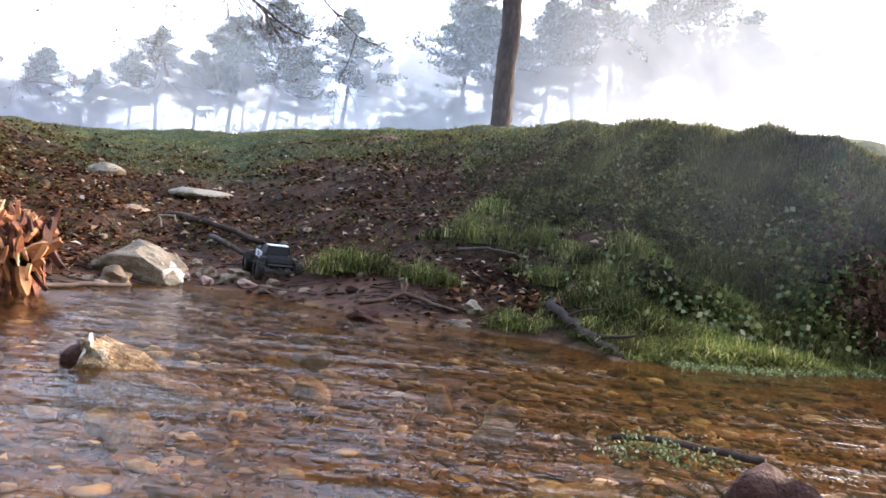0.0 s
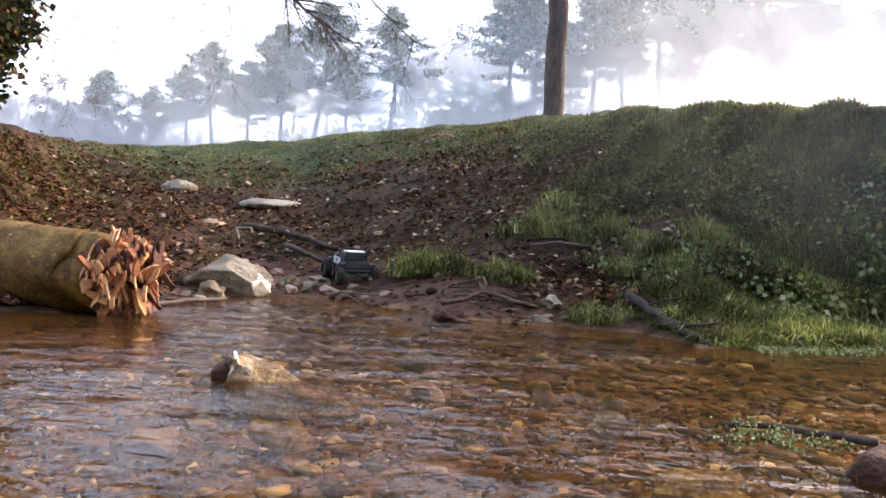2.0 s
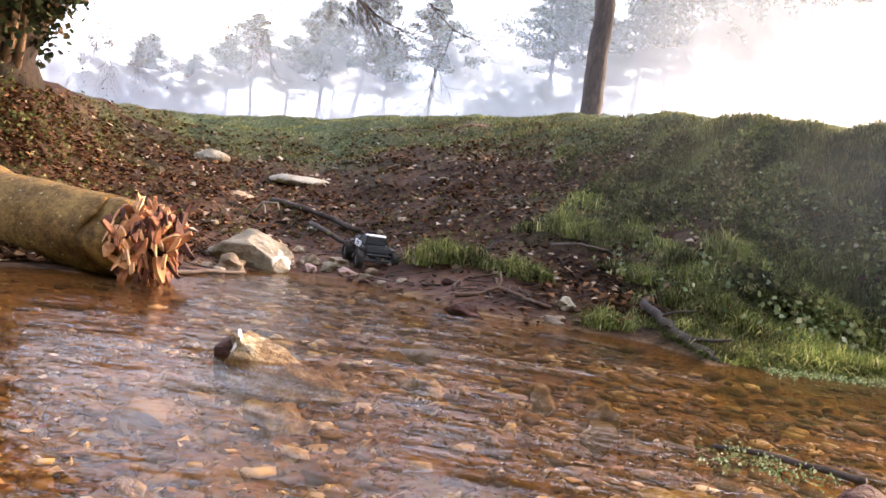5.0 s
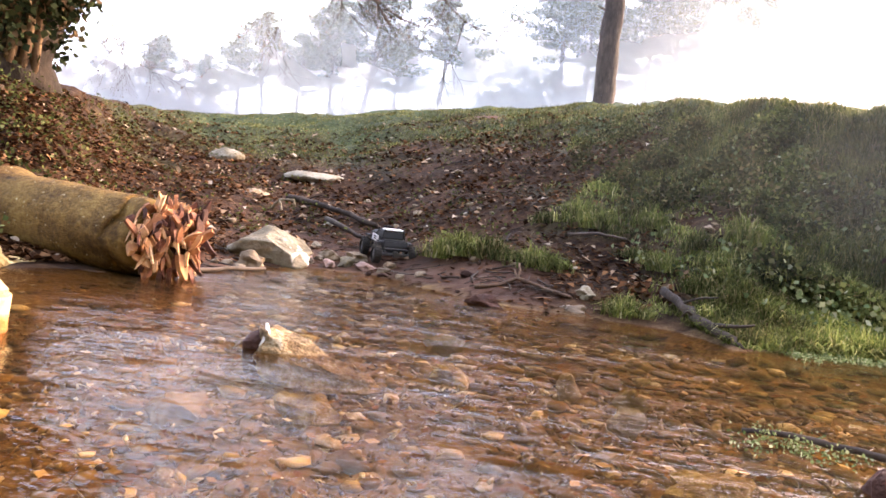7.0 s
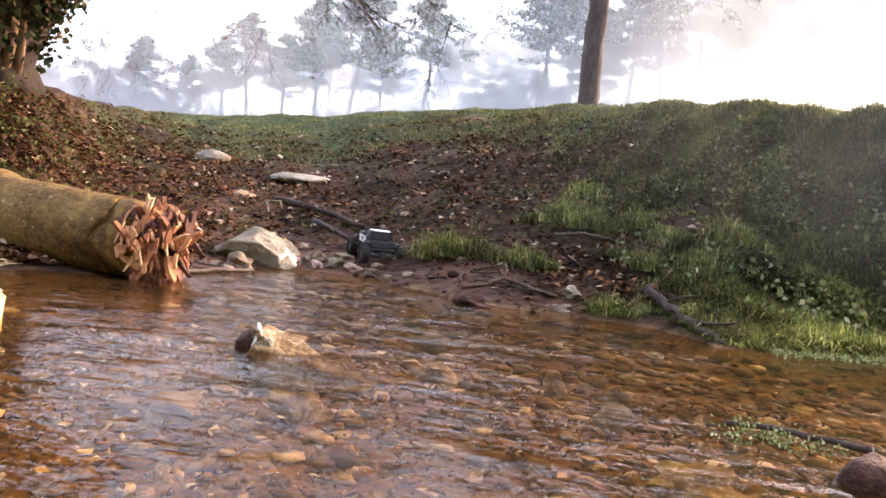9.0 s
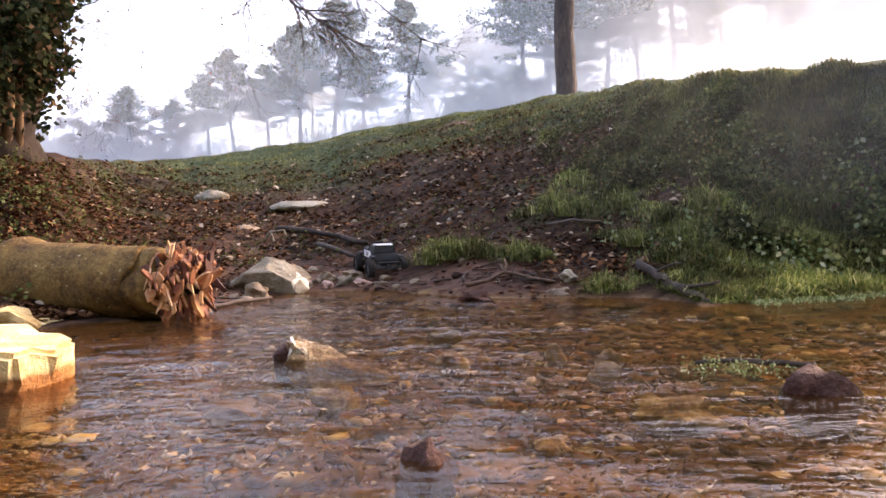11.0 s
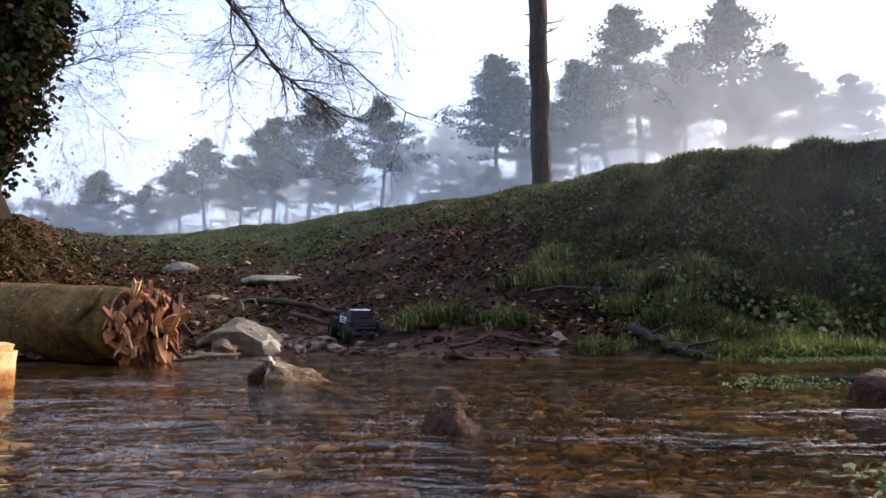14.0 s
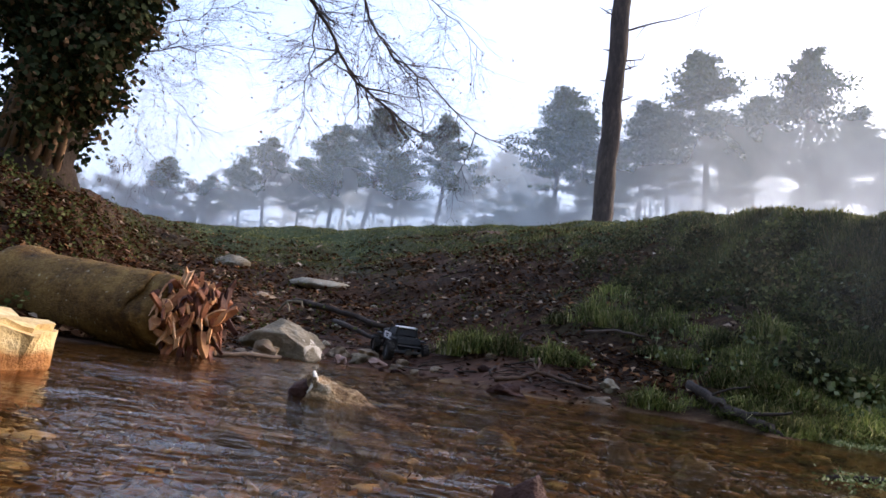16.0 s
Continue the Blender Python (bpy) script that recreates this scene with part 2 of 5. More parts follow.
M_SUNK = leaf_surface("sunken_leaf", [(0.0, (0.06, 0.022, 0.012)), (0.5, (0.16, 0.065, 0.03)), (0.8, (0.30, 0.17, 0.07)), (1.0, (0.6, 0.5, 0.36))], 0.1, 0.6)
M_IVY = leaf_surface("ivy_leaves", [(0.0, (0.014, 0.019, 0.010)), (0.5, (0.032, 0.042, 0.019)), (0.76, (0.060, 0.066, 0.030)), (0.86, (0.085, 0.055, 0.030)), (1.0, (0.16, 0.095, 0.05))], 0.12, 0.5)
M_NEEDLE = leaf_surface("pine_needles", [(0.0, (0.05, 0.07, 0.05)), (0.6, (0.09, 0.12, 0.085)), (1.0, (0.14, 0.17, 0.12))], 0.35)
M_SHRUB = leaf_surface("far_shrub_leaves", [(0.0, (0.06, 0.05, 0.03)), (0.5, (0.10, 0.085, 0.05)), (1.0, (0.19, 0.10, 0.07))], 0.3)
M_CRESS = leaf_surface("cress_leaves", [(0.0, (0.06, 0.085, 0.03)), (0.6, (0.15, 0.19, 0.08)), (1.0, (0.36, 0.38, 0.22))], 0.3, 0.4)


def ground_surface():
    m, nt, bs = blank("bank_soil")
    co = nt.nodes.new("ShaderNodeTexCoord").outputs["Object"]

    def attr(name):
        a = nt.nodes.new("ShaderNodeAttribute")
        a.attribute_name = name
        return a.outputs["Fac"]

    n1, n2, n3 = noise_node(nt, co, 2.5, 6, 0.65), noise_node(nt, co, 16, 5, 0.7), noise_node(nt, co, 60, 4, 0.7)
    soil = mix_col(nt, ramp_node(nt, n1, [(0.40, (0, 0, 0)), (0.62, (1, 1, 1))]), ramp_node(nt, n2, [(0.32, (0.007, 0.0032, 0.0016)), (0.5, (0.022, 0.0095, 0.0045)), (0.7, (0.050, 0.024, 0.011))]), ramp_node(nt, n2, [(0.32, (0.012, 0.005, 0.0022)), (0.5, (0.048, 0.020, 0.009)), (0.7, (0.120, 0.056, 0.025))]))
    turf = ramp_node(nt, n2, [(0.3, (0.024, 0.029, 0.013)), (0.5, (0.052, 0.066, 0.027)), (0.7, (0.095, 0.105, 0.048))])
    bed = ramp_node(nt, n3, [(0.3, (0.050, 0.025, 0.012)), (0.5, (0.14, 0.08, 0.036)), (0.7, (0.27, 0.175, 0.085))])
    bed = silt_film(nt, bed)
    mud = ramp_node(nt, n1, [(0.3, (0.034, 0.014, 0.008)), (0.52, (0.078, 0.036, 0.021)), (0.75, (0.125, 0.066, 0.042))])
    edge = math_node(nt, "MULTIPLY", math_node(nt, "SUBTRACT", n2, 0.5), 0.8)
    g = math_node(nt, "ADD", attr("turf"), edge, clamp=True)
    col = mix_col(nt, g, soil, turf)
    col = mix_col(nt, math_node(nt, "ADD", attr("mud"), math_node(nt, "MULTIPLY", edge, attr("mud")), clamp=True), col, mud)
    col = mix_col(nt, attr("bed"), col, bed)
    nt.links.new(col, bs.inputs["Base Color"])
    rough = math_node(nt, "SUBTRACT", 0.92, math_node(nt, "MULTIPLY", attr("mud"), 0.12))
    nt.links.new(rough, bs.inputs["Roughness"])
    bs.inputs["Specular IOR Level"].default_value = 0.12
    add_bump(nt, bs, math_node(nt, "ADD", n2, math_node(nt, "MULTIPLY", n3, 0.4)), 0.7, 0.03)
    return m


def water_surface():
    m, nt, bs = blank("stream_water")
    nt.nodes.remove(bs)
    co = nt.nodes.new("ShaderNodeTexCoord").outputs["Object"]
    a = noise_node(nt, co, 7.5, 4, 0.62, (0.75, 1.4, 1))
    b = noise_node(nt, co, 25, 3, 0.55, (0.7, 1.3, 1))
    h = math_node(nt, "ADD", a, math_node(nt, "MULTIPLY", b, 0.38))
    bump = nt.nodes.new("ShaderNodeBump")
    calm = ramp_node(nt, noise_node(nt, co, 1.3, 3, 0.6), [(0.38, (0.45, 0.45, 0.45)), (0.62, (1, 1, 1))])
    nt.links.new(calm, bump.inputs["Strength"])
    bump.inputs["Distance"].default_value = 0.0125
    nt.links.new(h, bump.inputs["Height"])
    gl = nt.nodes.new("ShaderNodeBsdfGlossy")
    gl.inputs["Roughness"].default_value = 0.05
    nt.links.new(bump.outputs[0], gl.inputs["Normal"])
    tr = nt.nodes.new("ShaderNodeBsdfTransparent")
    tr.inputs[0].default_value = (0.94, 0.71, 0.38, 1)
    fr = nt.nodes.new("ShaderNodeFresnel")
    fr.inputs["IOR"].default_value = 1.31
    nt.links.new(bump.outputs[0], fr.inputs["Normal"])
    mx = nt.nodes.new("ShaderNodeMixShader")
    nt.links.new(math_node(nt, "MULTIPLY", fr.outputs[0], 0.80), mx.inputs[0])
    silt = nt.nodes.new("ShaderNodeBsdfDiffuse")
    silt.inputs[0].default_value = (0.36, 0.235, 0.12, 1)
    murk = nt.nodes.new("ShaderNodeMixShader")
    murk.inputs[0].default_value = 0.025
    nt.links.new(tr.outputs[0], murk.inputs[1])
    nt.links.new(silt.outputs[0], murk.inputs[2])
    nt.links.new(murk.outputs[0], mx.inputs[1])
    nt.links.new(gl.outputs[0], mx.inputs[2])
    nt.links.new(mx.outputs[0], nt.nodes["Material Output"].inputs[0])
    return m


M_GROUND, M_WATER = ground_surface(), water_surface()


# ---- mesh helpers ----
def quick_mesh(name, verts, tris, mat):
    """A big triangle mesh from arrays."""
    verts, tris = np.asarray(verts, np.float32), np.asarray(tris, np.int32)
    me = bpy.data.meshes.new(name)
    me.vertices.add(len(verts))
    me.vertices.foreach_set("co", verts.ravel())
    me.loops.add(tris.size)
    me.loops.foreach_set("vertex_index", tris.ravel())
    k = tris.shape[1]
    me.polygons.add(len(tris))
    me.polygons.foreach_set("loop_start", np.arange(0, tris.size, k, dtype=np.int32))
    me.materials.append(mat)
    me.update(calc_edges=True)
    me.validate()
    return me


def bm_mesh(name, bm, mat, smooth=True):
    me = bpy.data.meshes.new(name)
    bm.to_mesh(me)
    bm.free()
    me.materials.append(mat)
    if smooth:
        me.shade_smooth()
    return me


def part(name, bm, mat, parent, label="", smooth=False):
    ob = new(name, bm_mesh(name, bm, mat, smooth))
    ob.parent = parent
    return tagged(ob, label)


def thing(name, x, y, z, label, category, group="", rz=0, rx=0, ry=0):
    ob = new(name)
    ob.empty_display_size = 0.05
    ob.matrix_world = pose(x, y, z, rx, ry, rz)
    return tagged(ob, label, category, group)


# ---- lie of the land ----
FAN = [-1.6, -1, -0.78, -0.72, -0.68, -0.64, -0.6, -0.56, -0.5, -0.4, -0.3, -0.2, -0.1, 0, 0.05, 0.1, 0.15, 0.2, 0.25, 0.3, 0.35, 0.4, 0.5, 0.6, 1, 1.6]
CREST_Y = [3.8, 4.3, 5, 5.5, 6.7, 8, 10, 11, 12, 12, 12, 12, 12, 11.5, 10.2, 8, 6.6, 5.6, 5, 4.6, 4.3, 4.1, 4, 4.2, 5, 5.5]
CREST_Z = [1.3, 1.25, 1.17, 1.18, 1.3, 1.44, 1.7, 1.82, 1.94, 2.04, 2.18, 2.35, 2.52, 2.56, 2.34, 1.97, 1.72, 1.53, 1.41, 1.32, 1.27, 1.23, 1.22, 1.26, 1.4, 1.5]
SHORE_A = [-1.6, -0.8, -0.67, -0.6, -0.46, -0.34, -0.25, -0.21, -0.165, -0.1, 0.01, 0.08, 0.15, 0.195, 0.225, 0.28, 0.4, 0.55, 1]
SHORE_Y = [2.1, 2.2, 2.4, 2.55, 3.1, 3.95, 4, 3.8, 3.5, 3.15, 3.05, 3, 2.92, 2.68, 2.52, 2.62, 2.72, 3.05, 3.5]


def land(x, y):
    """Heights of the ground at arrays x, y, and how far up the bank each point lies."""
    x, y = np.asarray(x, float), np.asarray(y, float)
    a = np.clip(x / np.maximum(y + 0.25, 0.6), -1.6, 1.6)
    sy, cy, cz = np.interp(a, SHORE_A, SHORE_Y), np.interp(a, FAN, CREST_Y), np.interp(a, FAN, CREST_Z)
    u = (y - sy) / (cy - sy)
    slope = 0.72 * (cz - 0.25) / (cy + 0.25)
    bow = np.interp(a, [-0.35, -0.1, 0.05, 0.2, 0.3, 0.45], [1.4, 1.15, 1.0, 1.3, 1.8, 2.1])
    bank = np.where(u < 1, cz * np.maximum(u, 0) ** bow, cz)
    over = np.maximum(y - cy, 0)
    rise = slope * np.minimum(over, 70) + 0.02 * np.maximum(over - 70, 0)
    round_off = 0.10 * np.exp(-((u - 1) / 0.12) ** 2)
    z = bank + rise - round_off * cz * 0.35
    bed = -np.minimum(0.085, 0.28 * np.maximum(sy - y, 0))
    near = np.maximum(-0.75 - y, 0)
    near = np.minimum(near * 0.3 + 1.3 * np.maximum(near - 0.8, 0), 8 + 0.02 * near)     # unseen steep slope added behind the camera
    z = np.where(u > 0, z, bed)
    z = np.where(y < -0.45, np.minimum(0.0, -0.085 + 0.28 * np.maximum(-0.45 - y, 0)) + near, z)
    return z, u


def rough_land(x, y, z, u):
    """Adds lumps: fine under water and on mud, coarser up the bank."""
    out = np.array(z)
    for i in range(len(out)):
        p = Vector((x[i], y[i], 0))
        k = min(max(u[i] * 3, 0), 1)
        if y[i] < 40:
            out[i] += k * (min(0.12, 0.014 * y[i]) * noise.noise(p * 1.1) + (0.07 if x[i] > -0.2 else 0.045) * noise.noise(p * 2.7) + (0.035 if x[i] > 0.2 else 0.02) * noise.noise(p * 5.3)) + (0.012 + 0.012 * k) * noise.noise(p * 8)
        else:
            out[i] += 0.5 * noise.noise(p * 0.08)
    return out


def axis(lo, hi, step, far, grow=1.16):
    a = list(np.arange(lo, hi, step))
    s, v = step, hi
    while v < far:
        a.append(v)
        s *= grow
        v += s
    a.append(far)
    s, v, left = step, lo, []
    while v > -far:
        s *= grow
        v -= s
        left.append(max(v, -far))
    return np.array(left[::-1] + a)


GX, GY = axis(-6.5, 6.5, 0.09, 700), axis(-1.4, 13.5, 0.09, 900)
XX, YY = np.meshgrid(GX, GY)
ZF, UF = land(XX.ravel(), YY.ravel())
ZR = rough_land(XX.ravel(), YY.ravel(), ZF, UF)
HOLLOWS = [(0.19, 3.74, 0.2, 0.3), (0.2, 3.2, 0.1, 0.22), (0.57, 3.37, 0.16, 0.25), (-0.47, 4.71, 0.3, 0.3)]
for hx, hy, hw, hd in HOLLOWS:                      # bare undercut hollows in the bank: place, half width, half depth
    ZR -= 0.3 * np.clip(ZF, 0, 0.3) * np.exp(-(((XX.ravel() - hx) / hw) ** 2 + ((YY.ravel() - hy) / hd) ** 2))
nx, ny = len(GX), len(GY)
GRID = ZR.reshape(ny, nx)


def ground_at(x, y):
    """Height of the finished ground."""
    i, j = np.clip(np.searchsorted(GX, x) - 1, 0, nx - 2), np.clip(np.searchsorted(GY, y) - 1, 0, ny - 2)
    fx, fy = (x - GX[i]) / (GX[i + 1] - GX[i]), (y - GY[j]) / (GY[j + 1] - GY[j])
    return (GRID[j, i] * (1 - fx) + GRID[j, i + 1] * fx) * (1 - fy) + (GRID[j + 1, i] * (1 - fx) + GRID[j + 1, i + 1] * fx) * fy


def lerp(v, a, b):
    return np.clip((np.asarray(v, float) - a) / (b - a), 0, 1)


def cover(x, y, u):
    """How much turf, mud and stream bed lies at each point."""
    a = x / np.maximum(y + 0.25, 0.6)
    wob = np.array([noise.noise(Vector((p, q, 3.3)) * 0.9) for p, q in zip(x, y)])
    right = np.where(u < 0.33, lerp(a + 0.22 * wob, -0.04, 0.10), lerp(a + 0.30 * wob, 0.04, 0.26))
    top = lerp(u + 0.35 * wob, 0.48, 0.92) * lerp(a + 0.2 * wob, -0.72, -0.46)
    strip = 0.012 * lerp(a, 0.26, 0.2)
    turf = np.maximum(right * lerp(u + 0.05 * wob, 0.03 + strip, 0.09 + strip), top)
    turf = np.maximum(turf, lerp(-0.5 - y, 0.3, 0.8))
    mud = lerp(u, 0.22, 0.05) * lerp(a + 0.04 * wob, 0.02, -0.06) * lerp(a, -0.52, -0.4)
    mud = mud * lerp(y, 0.8, 1.5)
    scar = np.exp(-(((x + 1.00) / 0.42) ** 2 + ((y - 10.60) / 0.4) ** 2))
    turf, mud = turf * (1 - scar), np.maximum(mud, 0.9 * scar)
    for hx, hy, hw, hd in HOLLOWS:
        turf = turf * (1 - np.clip(1.5 * np.exp(-(((x - hx) / hw) ** 2 + ((y - hy) / hd) ** 2)), 0, 1))
    bed = lerp(u, 0.012, -0.004) * lerp(y, -0.75, -0.6)
    return turf, mud, bed


i0 = np.arange(nx - 1)[None, :] + (np.arange(ny - 1) * nx)[:, None]
quads = np.stack([i0, i0 + 1, i0 + nx + 1, i0 + nx], -1).reshape(-1, 4)
ground_mesh = quick_mesh("ground", np.stack([XX.ravel(), YY.ravel(), ZR], -1), quads, M_GROUND)
ground_mesh.shade_smooth()
for key, vals in zip(("turf", "mud", "bed"), cover(XX.ravel(), YY.ravel(), UF)):
    ground_mesh.attributes.new(key, "FLOAT", "POINT").data.foreach_set("value", vals.astype(np.float32))
tagged(new("ground", ground_mesh), "muddy stream bank rising to a grassy crest", "ground", kind="structure")

# water, with low standing ripples
WX, WY = np.arange(-9, 9.01, 0.06), np.arange(-1.3, 5.6, 0.045)
wxx, wyy = np.meshgrid(WX, WY)
wz = np.array([0.006 * noise.noise(Vector((p * 4, q * 9, 0))) + 0.003 * noise.noise(Vector((p * 11, q * 24, 5))) for p, q in zip(wxx.ravel(), wyy.ravel())])
j0 = np.arange(len(WX) - 1)[None, :] + (np.arange(len(WY) - 1) * len(WX))[:, None]
wq = np.stack([j0, j0 + 1, j0 + len(WX) + 1, j0 + len(WX)], -1).reshape(-1, 4)
water_mesh = quick_mesh("water", np.stack([wxx.ravel(), wyy.ravel(), wz], -1), wq, M_WATER)
water_mesh.shade_smooth()
tagged(new("water", water_mesh), "shallow rippling stream over brown pebbles", "stream", kind="structure")


def tube(bm, pts, radii, sides=10, cap=True, lump=0.0, seed=0):
    """Adds a tapering tube along pts to bm."""
    rings, n = [], len(pts)
    up = Vector((0.13, 0.31, 0.94))
    for i, p in enumerate(pts):
        d = (Vector(pts[min(i + 1, n - 1)]) - Vector(pts[max(i - 1, 0)])).normalized()
        s = d.cross(up)
        s = s.normalized() if s.length > 1e-4 else Vector((1, 0, 0))
        t = s.cross(d)
        ring = []
        for k in range(sides):
            w = 2 * math.pi * k / sides
            o = s * math.cos(w) + t * math.sin(w)
            r = radii[i] * (1 + lump * noise.noise(Vector(p) * 4 + o * 1.5 + Vector((seed, 0, 0))))
            ring.append(bm.verts.new(Vector(p) + o * r))
        rings.append(ring)
    for a, b in zip(rings, rings[1:]):
        for k in range(sides):
            bm.faces.new((a[k], a[(k + 1) % sides], b[(k + 1) % sides], b[k]))
    if cap and sides > 2:
        bm.faces.new(rings[0][::-1])
        bm.faces.new(rings[-1])
    return rings


def limb_path(start, d, length, droop, r, steps=5):
    p, out = Vector(start), [Vector(start)]
    d = Vector(d).normalized()
    for _ in range(steps):
        d = (d + Vector((r.uniform(-.2, .2), r.uniform(-.2, .2), r.uniform(-.15, .15) - droop))).normalized()
        p = p + d * (length / steps)
        out.append(p.copy())
    return out


# ---- stones ----
def rock_mesh(name, seed, size, mat, cuts=5, rough=0.10, detail=3, fine=0.03):
    """An angular weathered stone of about the given full size, its base at z = 0."""
    r = random.Random(seed)
    bm = bmesh.new()
    bmesh.ops.create_icosphere(bm, subdivisions=detail, radius=1.0)
    planes = []
    for _ in range(cuts):
        d = Vector((r.uniform(-1, 1), r.uniform(-1, 1), r.uniform(-0.3, 1))).normalized()
        planes.append((d, r.uniform(0.55, 0.85)))
    off = Vector((seed * 3.7, seed * 1.3, 0))
    for v in bm.verts:
        p = v.co.copy()
        for d, lim in planes:
            over = p.dot(d) - lim
            if over > 0:
                p -= d * over * 0.92
        p *= 1 + rough * noise.noise(p * 1.4 + off) * 2 + fine * noise.noise(p * 5 + off) * 2
        v.co = p
    lo = [min(v.co[k] for v in bm.verts) for k in range(3)]
    hi = [max(v.co[k] for v in bm.verts) for k in range(3)]
    for v in bm.verts:
        v.co = Vector(((v.co[k] - (lo[k] + hi[k]) / 2) / (hi[k] - lo[k]) * size[k] for k in range(3)))
        v.co.z += size[2] / 2
    me = bm_mesh(name, bm, mat)
    me.set_sharp_from_angle(angle=radians(38))
    return me


def rock(name, seed, x, y, z, size, mat, label, category="rock", group="", rz=0, rx=0, ry=0, **kw):
    ob = new(name, rock_mesh(name, seed, size, mat, **kw))
    ob.matrix_world = pose(x, y, z, rx, ry, rz)
    return tagged(ob, label, category, group)


rock("boulder", 3, -1.66, 3.95, -0.05, (0.64, 0.40, 0.275), M_STONE_PALE, "pale limestone boulder at the water's edge", cuts=4, rough=0.09, fine=0.03, detail=5, rz=-14)
for v in bpy.data.objects["boulder"].data.vertices:          # back slopes down to the far end, steep broken end towards the stream
    lump = 0.022 * noise.noise(v.co * 7) + 0.008 * noise.noise(v.co * 19)
    v.co.z *= 1 - 0.45 * min(max((-v.co.x - 0.05) / 0.3, 0), 1)
    v.co.x = min(v.co.x, 0.285 + lump - 0.26 * v.co.z)
    v.co.z += lump * 0.5
bpy.data.objects["boulder"].data.materials.append(M_STONE_FRESH)
for face in bpy.data.objects["boulder"].data.polygons:
    c = face.center
    face.material_index = int(face.normal.x > 0.6 and c.x > 0.2 and noise.noise(c * 14) > 0.05)
rock("hillside_boulder", 31, -3.90, 8.1, 0.783, (0.46, 0.36, 0.24), M_STONE_PALE, "pale boulder half sunk in the slope")
rock("flat_slab", 33, -2.62, 7.62, 0.690, (0.70, 0.45, 0.12), M_STONE_PALE, "flat pale stone slab on the slope", cuts=3, rx=10)
rock("round_stone", 5, 0.44, 1.01, -0.08, (0.13, 0.12, 0.125), M_STONE_WET, "rounded dark wet stone in the stream", cuts=3, rough=0.14, fine=0.07)
rock("dark_stone", 8, -0.205, 0.62, -0.085, (0.084, 0.06, 0.113), M_STONE_WET, "small dark wet stone in the shallows", rough=0.2, fine=0.08)
